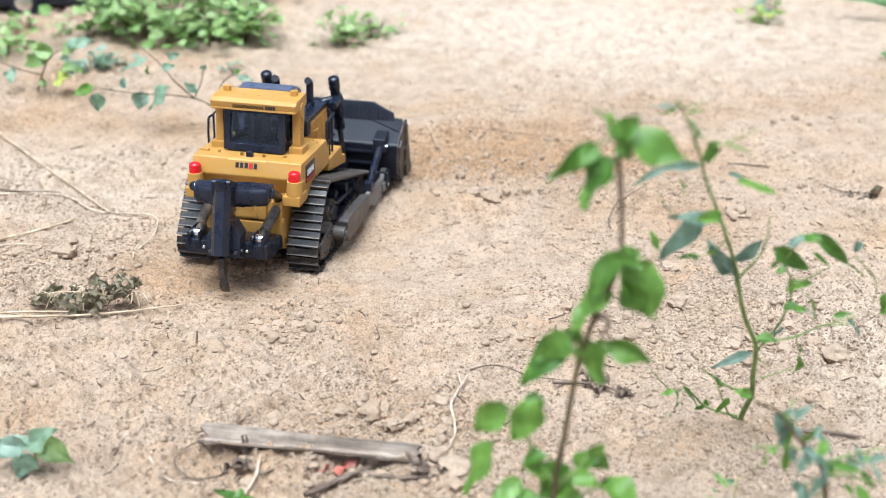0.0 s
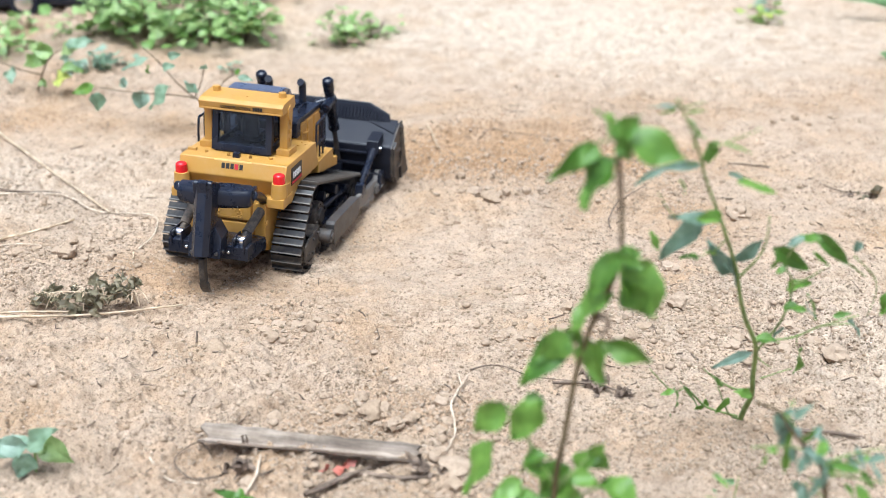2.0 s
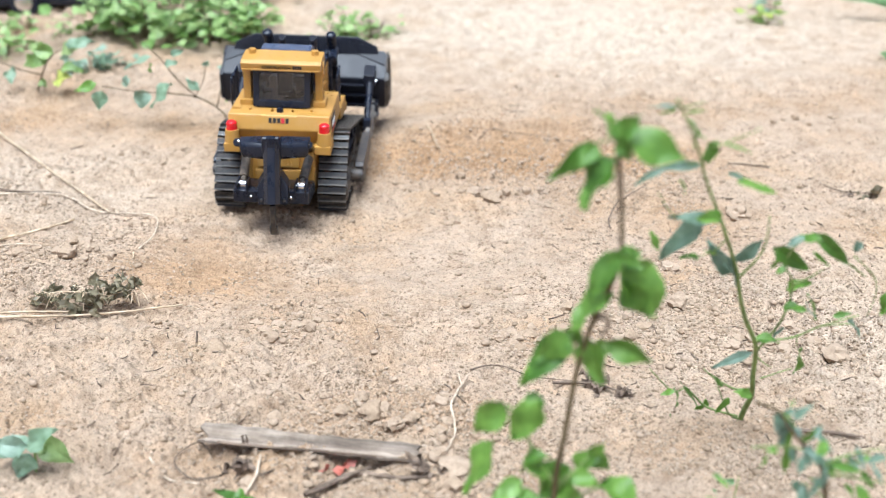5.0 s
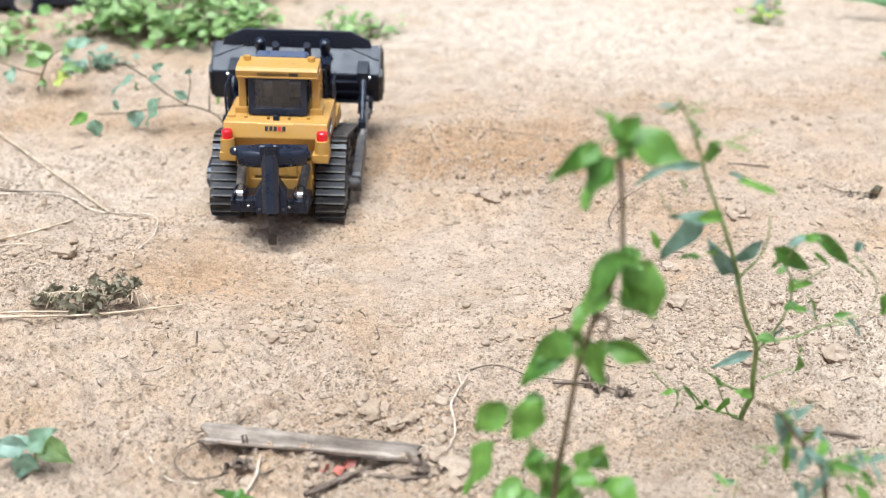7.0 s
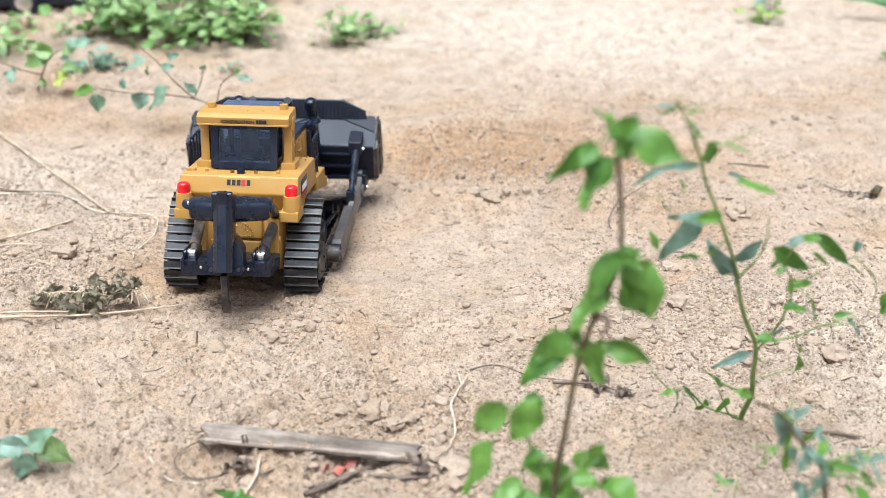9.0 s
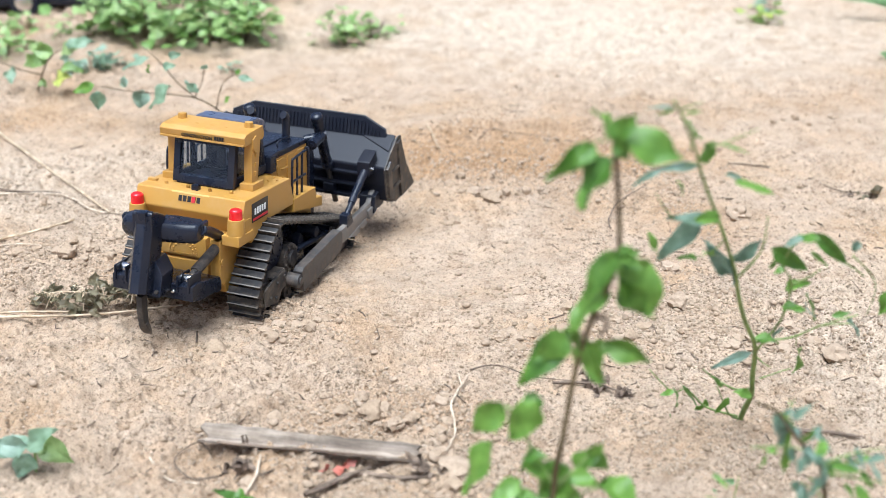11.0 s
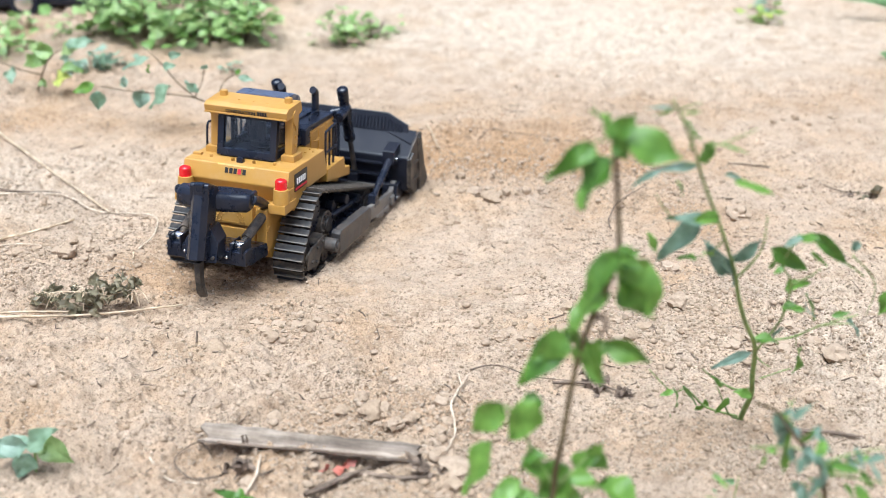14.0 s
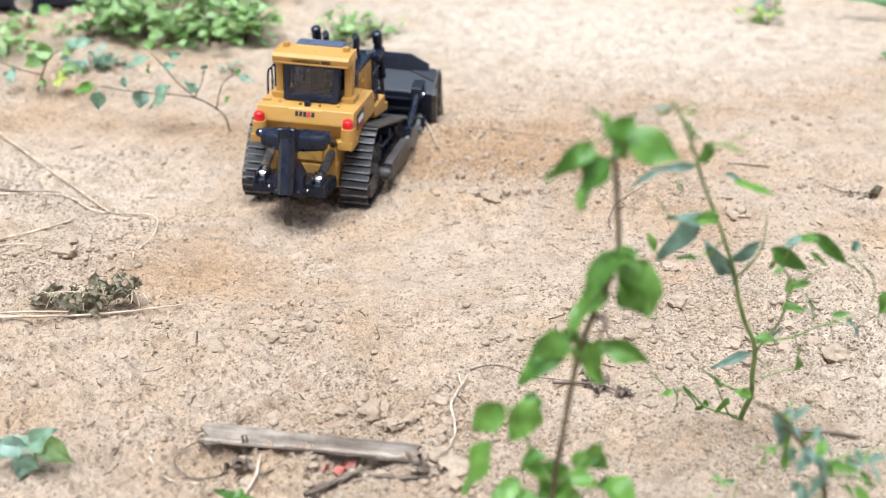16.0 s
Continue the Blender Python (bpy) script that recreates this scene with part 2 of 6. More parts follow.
def leaf_shape(bm, m, length, width, droop=0.25, fold=0.35, rows=7, wave=0.0, rng=random):
    """A pointed oval leaf along local y from its base, folded at the midrib, bending down towards the tip."""
    ph = rng.uniform(0, 6)
    grid = []
    for i in range(rows + 1):
        t = i / rows
        w = width * 0.5 * (math.sin(math.pi * t ** 0.66) ** 1.0 if 0 < t < 1 else 0.0) + 0.0004
        y, z = length * t * (1 - 0.12 * droop * t), -droop * length * t * t * 0.6
        row = []
        for s in (-1, -0.5, 0, 0.5, 1):
            row.append(bm.verts.new(m @ Vector((s * w, y, z + abs(s) * w * fold + wave * width * math.sin(ph + 9 * t + 2 * s) * abs(s)))))
        grid.append(row)
    for a, b in zip(grid, grid[1:]):
        for j in range(4):
            bm.faces.new((a[j], a[j + 1], b[j + 1], b[j]))


# ---- the shape of the ground ----
def vnoise(x, y, seed):
    xi, yi = np.floor(x).astype(np.int64), np.floor(y).astype(np.int64)
    fx, fy = x - xi, y - yi
    fx, fy = fx * fx * (3 - 2 * fx), fy * fy * (3 - 2 * fy)

    def h(a, b):
        k = (a * 374761393 + b * 668265263 + seed * 144665831) & 0xFFFFFFFF
        k = ((k ^ (k >> 13)) * 1274126177) & 0xFFFFFFFF
        return ((k ^ (k >> 16)) & 0xFFFF) / 65535.0 - 0.5
    return (h(xi, yi) * (1 - fx) + h(xi + 1, yi) * fx) * (1 - fy) + (h(xi, yi + 1) * (1 - fx) + h(xi + 1, yi + 1) * fx) * fy


def bump2(x, y, cx, cy, sx, sy):
    return np.exp(-((x - cx) / sx) ** 2 - ((y - cy) / sy) ** 2)


def smooth(a, b, v):
    t = np.clip((v - a) / (b - a), 0, 1)
    return t * t * (3 - 2 * t)


def ground_z(x, y):
    x, y = np.asarray(x, float), np.asarray(y, float)
    z = -0.004 * np.exp(-((y - 1.66) / 0.16) ** 2) * np.exp(-((x + 0.22) / 0.35) ** 2)
    z = z + 0.028 * smooth(1.85, 2.3, y) + 0.07 * smooth(2.2, 4.5, y)
    # pushed-up earth in front of the blade's reach
    lip = np.clip(1 - np.abs(x - 0.13) / 0.34, 0, 1) ** 0.6
    z = z + 0.036 * lip * np.exp(-((y - 2.04 - 0.04 * np.sin(5 * x)) / np.where(y < 2.04, 0.05, 0.12)) ** 2)
    z = z + 0.014 * bump2(x, y, 0.06, 1.81, 0.16, 0.07)
    z = z + 0.02 * bump2(x, y, -0.80, 2.35, 0.22, 0.20) + 0.025 * bump2(x, y, -0.35, 2.95, 0.45, 0.22)
    z = z + 0.012 * bump2(x, y, -0.50, 1.53, 0.09, 0.10) - 0.006 * bump2(x, y, -0.34, 1.50, 0.10, 0.07)
    lane = np.exp(-((x + 0.24 + 0.1 * (y - 1.5)) / 0.20) ** 2) * smooth(1.25, 1.42, y) * (1 - smooth(2.0, 2.3, y))
    swept = 0.75 * bump2(x, y, 0.06, 1.55, 0.22, 0.16)
    calm = 1 - 0.30 * np.clip(lane + swept, 0, 1)
    rough = 0.55 + 0.9 * smooth(-0.08, 0.22, vnoise(x * 4.3, y * 4.3, 11))
    rough = rough + 1.3 * bump2(x, y, 0.10, 1.90, 0.28, 0.13) + 0.7 * bump2(x, y, -0.06, 1.10, 0.20, 0.10) + 0.6 * bump2(x, y, 0.45, 1.35, 0.2, 0.2)
    near = 1 - smooth(3.0, 6.0, np.hypot(x, y))
    z = z + calm * near * (0.014 * vnoise(x * 3.1, y * 3.1, 1) + 0.007 * vnoise(x * 9, y * 9, 2))
    z = z + calm * near * rough * (0.0105 * vnoise(x * 27, y * 27, 3) + 0.0056 * vnoise(x * 62 + 0.3 * y, y * 58, 4))
    z = z + near * (0.35 + 0.65 * calm) * rough * (0.0058 * vnoise(x * 137 + 31 * y, y * 140 - 23 * x, 5) + 0.0024 * vnoise(x * 230 - 40 * y, y * 230 + 60 * x, 6))
    # tread prints across the lane, and long scrape lines
    tread = np.sin((y + 0.18 * x) * 2 * math.pi / 0.016 + 3 * vnoise(x * 12, y * 12, 8))
    print_mask = lane * smooth(0.0, 0.25, vnoise(x * 6, y * 6, 9) + 0.1)
    z = z + 0.0055 * print_mask * np.sign(tread) * np.abs(tread) ** 0.6
    # older chevron prints on the swept foreground
    cross = np.sin((y - 0.55 * np.abs(x - 0.04) + 0.1 * x) * 2 * math.pi / 0.019 + 2 * vnoise(x * 9, y * 9, 13))
    z = z + 0.0026 * bump2(x, y, 0.02, 1.27, 0.12, 0.055) * cross
    scrape = vnoise(x * 9 + y * 3, (y - 0.12 * x) * 110, 10)
    z = z + 0.0042 * near * np.clip(swept + 0.5 * lane + 0.25, 0, 1) * scrape
    z = z + 0.25 * (1 - near) * vnoise(x * 0.15, y * 0.15, 12)
    return z


def gz(x, y):
    return float(ground_z(np.array([x]), np.array([y]))[0])


def build_ground():
    s = np.concatenate([-np.geomspace(400, 1.15, 16), np.linspace(-1.1, 1.1, 800), np.geomspace(1.15, 400, 16)])
    d = np.concatenate([-np.geomspace(300, 0.6, 14), np.linspace(-0.4, 0.8, 12), 0.90 * np.exp(np.linspace(0, math.log(3.6 / 0.9), 1000)), np.geomspace(3.7, 500, 22)])
    half = np.clip(0.36 * np.abs(d) + 0.09, 0.42, 3.0)
    X = s[None, :] * half[:, None]
    Y = np.repeat(d[:, None], len(s), 1)
    Z = ground_z(X, Y)
    rows, cols = X.shape
    i = np.arange(rows * cols).reshape(rows, cols)
    quads = np.stack([i[:-1, :-1], i[:-1, 1:], i[1:, 1:], i[1:, :-1]], -1).reshape(-1, 4)
    me = bpy.data.meshes.new("ground")
    me.vertices.add(rows * cols)
    me.vertices.foreach_set("co", np.stack([X, Y, Z], -1).astype(np.float32).ravel())
    me.loops.add(quads.size)
    me.loops.foreach_set("vertex_index", quads.ravel().astype(np.int32))
    me.polygons.add(len(quads))
    me.polygons.foreach_set("loop_start", np.arange(0, quads.size, 4, dtype=np.int32))
    me.update(calc_edges=True)
    me.polygons.foreach_set("use_smooth", np.ones(len(quads), bool))
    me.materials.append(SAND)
    return tagged(new("ground", me), "pale dry sandy earth with scrape marks and crumbs", "ground", kind="structure")


build_ground()


# ---- clods, crumbs and stones ----
def clod_mesh(seed, sub=1, rough=0.32, flat=0.75):
    bm = bmesh.new()
    bmesh.ops.create_icosphere(bm, subdivisions=sub, radius=1.0)
    for v in bm.verts:
        n = noise.noise(v.co * 1.3 + Vector((seed * 7.1, 3.3, seed))) + 0.5 * noise.noise(v.co * 3.1 + Vector((seed, 9.0, 1.7)))
        n += 0.45 * abs(noise.noise(v.co * 5.5 + Vector((2.0, seed * 1.7, 4.0))))
        v.co *= 1 + rough * n
        v.co.z *= flat
    return bm


def scatter(name, label, count, rmin, rmax, mat, density, seed, sub):
    rng = np.random.default_rng(seed)
    base = []
    for k in range(5):
        bm = clod_mesh(seed * 10 + k, sub, 0.55 if sub else 0.4)
        bm.verts.index_update()
        base.append((np.array([v.co[:] for v in bm.verts]), np.array([[v.index for v in fc.verts] for fc in bm.faces])))
        bm.free()
    y = 0.93 * np.exp(rng.random(count * 14) * math.log(3.0 / 0.93))
    x = (rng.random(count * 14) * 2 - 1) * (0.40 * y + 0.06)
    keep = rng.random(count * 14) < density(x, y)
    x, y = x[keep][:count], y[keep][:count]
    r = rmin + (rmax - rmin) * rng.random(len(x)) ** (3.6 if sub else 2.2)
    z = ground_z(x, y) + r * (0.12 if sub else 0.30)
    V, F, off = [], [], 0
    for k in range(len(x)):
        bv, bf = base[k % 5]
        a = rng.random() * 6.28
        c, s_ = math.cos(a), math.sin(a)
        sc = r[k] * (0.75 + 0.5 * rng.random(3))
        p = bv * sc
        V.append(np.stack([p[:, 0] * c - p[:, 1] * s_ + x[k], p[:, 0] * s_ + p[:, 1] * c + y[k], p[:, 2] + z[k]], -1))
        F.append(bf + off)
        off += len(bv)
    me = bpy.data.meshes.new(name)
    me.from_pydata(np.concatenate(V).tolist(), [], np.concatenate(F).tolist())
    me.polygons.foreach_set("use_smooth", np.full(len(me.polygons), sub > 0))
    me.materials.append(mat)
    return tagged(new(name, me), label, "gravel", kind="stuff")


def clod_density(x, y):
    d = 0.03 + 0.7 * smooth(0.06, 0.3, vnoise(x * 6, y * 6, 21)) * smooth(-0.1, 0.2, vnoise(x * 19, y * 19, 22))
    d = d + 0.9 * bump2(x, y, 0.12, 1.90, 0.28, 0.10) + 0.9 * bump2(x, y, -0.54, 1.53, 0.12, 0.09) + 0.7 * bump2(x, y, 0.38, 1.38, 0.2, 0.16)
    d = d + 0.9 * bump2(x, y, -0.18, 1.345, 0.05, 0.04) + 0.9 * bump2(x, y, 0.085, 1.30, 0.035, 0.05) + 0.6 * bump2(x, y, -0.06, 1.09, 0.16, 0.08)
    lane = np.exp(-((x + 0.24 + 0.1 * (y - 1.5)) / 0.17) ** 2) * smooth(1.36, 1.46, y)
    swept = bump2(x, y, 0.06, 1.55, 0.18, 0.13)
    return d * (1 - 0.72 * np.clip(lane + swept, 0, 1)) * (1 - 0.7 * smooth(2.1, 2.3, y))


scatter("clods", "loose pale clods of dry earth on the sand", 5600, 0.0015, 0.0056, CLOD, clod_density, 3, 1)
scatter("grit", "fine crumbs and grit over the sand", 60000, 0.0006, 0.0022, GRIT, lambda x, y: 0.12 + 0.5 * smooth(0.0, 0.25, vnoise(x * 11, y * 11, 31)) * smooth(-0.1, 0.2, vnoise(x * 40, y * 40, 32)) + clod_density(x, y), 5, 0)

STONES = [(-0.198, 1.346, 9), (-0.184, 1.37, 7), (-0.162, 1.33, 9), (-0.207, 1.308, 10), (-0.264, 1.272, 14), (0.082, 1.323, 9), (0.067, 1.30, 6),
          (0.089, 1.265, 8), (0.295, 1.402, 15), (0.074, 1.768, 15), (0.049, 1.78, 12), (0.013, 1.696, 12), (0.096, 1.431, 8), (0.437, 1.708, 18),
          (0.304, 1.518, 11), (-0.509, 1.537, 14), (-0.50, 1.587, 13), (-0.585, 1.557, 12), (0.456, 1.272, 15), (-0.073, 1.113, 13), (-0.087, 1.148, 9),
          (-0.036, 1.068, 12), (-0.187, 1.007, 11), (0.014, 1.018, 16)]
for k, (sx, sy, sr) in enumerate(STONES):
    sr = sr * 0.001
    bm = clod_mesh(40 + k, 3, 0.5, 0.66)
    bmesh.ops.scale(bm, vec=(sr, sr * 0.85, sr), verts=bm.verts[:])
    thing("stone", bm, CLOD, "rounded pale clod lying on the sand", "stone", "stones on the sand", m=pose(sx, sy, gz(sx, sy) + sr * 0.18, 0, 0, k * 77))
# crumbled heaps of small clods
HEAPS = [(-0.178, 1.348, 0.052, 0.030, 30), (0.098, 1.310, 0.036, 0.040, 24), (-0.10, 1.10, 0.10, 0.04, 16), (0.09, 1.79, 0.06, 0.03, 14), (0.34, 1.30, 0.15, 0.05, 60), (0.22, 1.37, 0.08, 0.04, 24), (-0.50, 1.56, 0.07, 0.05, 28), (0.03, 1.04, 0.07, 0.06, 34), (-0.02, 1.13, 0.09, 0.03, 26), (0.62, 2.14, 0.06, 0.03, 8)]
rng = random.Random(77)
shapes = []
for k in range(6):
    bm = clod_mesh(90 + k, 2, 0.62, 0.72)
    bmesh.ops.scale(bm, vec=(0.005, 0.005, 0.005), verts=bm.verts[:])
    shapes.append(mesh_of("stone", bm, CLOD))
for hx, hy, hw, hd, count in HEAPS:
    for k in range(count):
        sx, sy = hx + rng.gauss(0, hw * 0.6), hy + rng.gauss(0, hd * 0.6)
        sr = 0.0026 + 0.0058 * rng.random() ** 2.4
        ob = new("stone", shapes[rng.randrange(6)])
        ob.matrix_world = pose(sx, sy, gz(sx, sy) + sr * 0.3, 0, 0, rng.uniform(0, 360)) @ Matrix.Diagonal((200 * sr * rng.uniform(0.9, 1.35), 200 * sr, 200 * sr * rng.uniform(0.8, 1.1), 1))
        tagged(ob, "small crumbly clod of dry earth on the sand", "stone", "stones on the sand")



# ---- the toy bulldozer: x to its right, y ahead, z up, its origin on the ground under the tail lamps ----
PIVOT = (0.0, 0.096, 0.026)
LIFT_TOP = (0.0515, 0.2735, 0.1700)
BLADE_OFF = -0.0050
WHEELS = ((0.025, 0.0305, 0.0265), (0.066, 0.0775, 0.0340), (0.255, 0.0315, 0.027))
BELT_X = (0.056, 0.098)
SHOES = 58


def belt_path():
    """The belt round rear idler, sprocket and front idler, as (y, z, tangent angle) along its length."""
    circ = [Vector((y, z)) for y, z, r in WHEELS]
    rad = [r for y, z, r in WHEELS]
    pts = []
    n = 3
    for i in range(n):
        p, c, q = circ[i - 1], circ[i], circ[(i + 1) % n]

        def tangent(a, ra, b, rb):
            d = b - a
            k = math.atan2(d.y, d.x)
            return k + math.acos((ra - rb) / d.length)
        a0 = tangent(p, rad[i - 1], c, rad[i])
        a1 = tangent(c, rad[i], q, rad[(i + 1) % n])
        while a1 > a0:
            a1 -= 2 * math.pi
        for j in range(13):
            a = a0 + (a1 - a0) * j / 12
            pts.append((c.x + rad[i] * math.cos(a), c.y + rad[i] * math.sin(a)))
    pts.append(pts[0])
    pts = np.array(pts)
    return pts, np.concatenate([[0], np.cumsum(np.hypot(*np.diff(pts, axis=0).T))])


BELT, BELT_S = belt_path()
BELT_LEN = float(BELT_S[-1])


def belt_at(s):
    s = s % BELT_LEN
    y, z = np.interp(s, BELT_S, BELT[:, 0]), np.interp(s, BELT_S, BELT[:, 1])
    e = 0.004
    ya, za = np.interp((s - e) % BELT_LEN, BELT_S, BELT[:, 0]), np.interp((s - e) % BELT_LEN, BELT_S, BELT[:, 1])
    yb, zb = np.interp((s + e) % BELT_LEN, BELT_S, BELT[:, 0]), np.interp((s + e) % BELT_LEN, BELT_S, BELT[:, 1])
    return float(y), float(z), math.degrees(math.atan2(zb - za, yb - ya))


def shoe_pose(side, s):
    y, z, a = belt_at(s)
    return pose(side * 0.5 * (BELT_X[0] + BELT_X[1]), y, z, a, 0, 0)


def shoe_mesh():
    bm = bmesh.new()
    h = 0.5 * (BELT_X[1] - BELT_X[0])
    box(bm, -h, h, -0.0050, 0.0046, -0.0012, 0.0012, 0.0)
    old = set(bm.faces)
    prof(bm, [(-0.0050, 0.0008), (-0.0026, 0.0008), (-0.0030, 0.0042), (-0.0045, 0.0042)], -h, h, 0.0)
    for fc in set(bm.faces) - old:
        if fc.calc_center_median().z > 0.0032:
            fc.material_index = 1
    box(bm, -0.013, -0.007, -0.004, 0.004, -0.0045, -0.001, 0.0)
    box(bm, 0.007, 0.013, -0.004, 0.004, -0.0045, -0.001, 0.0)
    me = mesh_of("track_shoe", bm, SHOE)
    me.materials.append(WORN)
    return me


def bars(bm, x0, x1, z0, z1, y, n, gap=0.25, depth=0.0006):
    w = (x1 - x0) / n
    for i in range(n):
        box(bm, x0 + i * w + gap * w / 2, x0 + (i + 1) * w - gap * w / 2, y - depth, y + depth, z0, z1, 0.0)


def build_dozer():
    dz = root("toy_bulldozer", "yellow and black plastic toy bulldozer with dusty tracks on sand", "toy bulldozer", Matrix.Identity(4))
    # lower hull between the tracks
    bm = bmesh.new()
    prof(bm, [(0.004, 0.034), (-0.004, 0.052), (0.002, 0.108), (0.225, 0.108), (0.240, 0.06), (0.22, 0.030), (0.03, 0.027)], -0.052, 0.052, 0.002)
    box(bm, -0.031, 0.031, -0.0085, 0.004, 0.078, 0.104, 0.0015)
    box(bm, -0.034, 0.034, -0.009, 0.004, 0.050, 0.074, 0.0015)
    for k in range(17):
        a = math.pi * k / 16
        ball(bm, (0.019 * math.cos(a), -0.0088, 0.083 + 0.016 * math.sin(a)), 0.0013, u=6, v=4)
        if k % 2 == 0:
            ball(bm, (0.014 * math.cos(a), -0.0088, 0.083 + 0.011 * math.sin(a)), 0.0012, u=6, v=4)
    for k in range(15):
        ball(bm, (-0.019 + 0.038 * k / 14, -0.0088, 0.0812), 0.0008, u=6, v=4)
    part("hull", bm, YELLOW, dz, "yellow hull with an embossed gear ring")
    for s in (-1, 1):
        bm = bmesh.new()
        box(bm, s * 0.046 - 0.007, s * 0.046 + 0.007, -0.013, 0.006, 0.048, 0.105, 0.0015)
        rod(bm, (s * 0.046, -0.008, 0.078), (s * 0.0545, -0.008, 0.078), 0.004)
        part("mounting_bracket", bm, YELLOW, dz)

    # rear deck with its folded tail panel
    bm = bmesh.new()
    prof(bm, [(0.026, 0.094), (0.004, 0.131), (0.011, 0.1525), (0.128, 0.1500), (0.138, 0.120), (0.138, 0.112), (0.060, 0.112)], -0.0745, 0.0745, 0.0022)
    for s in (-1, 1):
        for yy, xx, rr in ((0.030, 0.045, 0.0024), (0.026, -0.012, 0.0024), (0.026, 0.018, 0.0022)):
            rod(bm, (s * abs(xx) if xx == 0.045 else xx, yy, 0.150), (s * abs(xx) if xx == 0.045 else xx, yy, 0.1558), rr, n=10, w=0.0008)
        for k in range(4):
            rod(bm, (s * (0.058 + 0.008 * (k % 2)), 0.100 + 0.008 * k, 0.149), (s * (0.058 + 0.008 * (k % 2)), 0.100 + 0.008 * k, 0.1520), 0.0014, n=8)
    box(bm, -0.072, -0.060, 0.030, 0.037, 0.150, 0.1555, 0.001)
    part("rear_deck", bm, YELLOW, dz)
    bm = bmesh.new()
    box(bm, -0.0265, 0.0265, -0.0008, 0.0016, 0.0, 0.0150, 0.001, m=pose(0, 0.0072, 0.1375, -17, 0, 0))
    tail = part("tail_plate", bm, YELLOW_LIGHT, dz, "paler raised plate on the tail")
    bm = bmesh.new()
    bars(bm, -0.0155, 0.0155, 0.0035, 0.0105, -0.0010, 5, 0.28)
    lg = part("badge", bm, INK, tail, "row of small dark printed blocks")
    lg.matrix_local = pose(0, 0.0072, 0.1375, -17, 0, 0)
    bm = bmesh.new()
    box(bm, 0.0036, 0.0082, -0.0021, -0.0012, 0.0035, 0.0105, 0.0)
    lr = part("badge_accent", bm, PRINT_RED, tail, "small red printed block")
    lr.matrix_local = pose(0, 0.0072, 0.1375, -17, 0, 0)
    bm = bmesh.new()
    box(bm, -0.0045, 0.0045, 0.020, 0.028, 0.150, 0.1585, 0.001)
    part("latch", bm, BLACK, dz, "small black latch below the rear window")
    for s in (-1, 1):
        bm = bmesh.new()
        box(bm, -0.0006, 0.0006, 0.026, 0.066, 0.1205, 0.1440, 0.0003)
        o = part("side_plate", bm, INK, dz, "black plate with pale blocks and a red stripe")
        o.matrix_local = pose(s * 0.0748, 0, 0)
        bm = bmesh.new()
        for k in range(5):
            box(bm, -0.0011, 0.0011, 0.0315 + 0.0060 * k, 0.0350 + 0.0060 * k, 0.1295, 0.1375, 0.0)
        part("badge", bm, WHITE, o, "row of pale printed blocks")
        bm = bmesh.new()
        box(bm, -0.0010, 0.0010, 0.0275, 0.0645, 0.1225, 0.1255, 0.0)
        part("badge_stripe", bm, PRINT_RED, o, "thin red stripe")
        # tail lamp housings and lamps
        bm = bmesh.new()
        box(bm, s * 0.0660 - 0.0125, s * 0.0660 + 0.0115, -0.011, 0.026, 0.1005, 0.1135, 0.0016)
        rod(bm, (s * 0.0675, 0.0, 0.113), (s * 0.0675, 0.0, 0.1325), 0.0110, 0.0098, n=20, w=0.001)
        box(bm, s * 0.0675 - 0.0085, s * 0.0675 + 0.0085, 0.0, 0.022, 0.112, 0.129, 0.001)
        part("lamp_housing", bm, YELLOW, dz)
        bm = bmesh.new()
        rod(bm, (s * 0.0675, 0, 0.1320), (s * 0.0675, 0, 0.1420), 0.0080, 0.0078, n=20)
        ball(bm, (s * 0.0675, 0, 0.1418), 0.0078, (1, 1, 0.55), 20, 10)
        part("tail_lamp", bm, RED, dz, "glossy red tail lamp")

    # cab frame: black shell with four windows, seat inside
    cab = new("cab")
    cab.parent = dz
    bm = bmesh.new()

    box(bm, -0.0375, 0.0375, 0.041, 0.129, 0.1490, 0.1560, 0.001)
    for s in (-1, 1):
        prof(bm, [(0.039, 0.154), (0.048, 0.154), (0.056, 0.209), (0.047, 0.209)], s * 0.0375 - 0.0045, s * 0.0375 + 0.0045, 0.001)
        prof(bm, [(0.080, 0.154), (0.086, 0.154), (0.086, 0.209), (0.080, 0.209)], s * 0.0390 - 0.0025, s * 0.0390 + 0.0025, 0.0008)
        prof(bm, [(0.126, 0.154), (0.131, 0.154), (0.120, 0.209), (0.114, 0.209)], s * 0.0355 - 0.0035, s * 0.0355 + 0.0035, 0.001)
        box(bm, s * 0.0385 - 0.002, s * 0.0385 + 0.002, 0.045, 0.128, 0.154, 0.163, 0.0005)
    prof(bm, [(0.0385, 0.154), (0.0465, 0.154), (0.0475, 0.163), (0.0400, 0.163)], -0.036, 0.036, 0.0008)
    prof(bm, [(0.0460, 0.2035), (0.0545, 0.2035), (0.0555, 0.209), (0.0470, 0.209)], -0.036, 0.036, 0.0008)
    box(bm, -0.034, 0.034, 0.112, 0.118, 0.202, 0.209, 0.0008)
    cab_shell = part("cab_frame", bm, BLACK, cab)
    bm = bmesh.new()
    prof(bm, [(0.088, 0.2060), (0.088, 0.2270), (0.112, 0.2275), (0.132, 0.2200), (0.136, 0.2080)], -0.0375, 0.0375, 0.003)
    part("cab_top", bm, NAVY, cab, "bluish black glossy cab top")
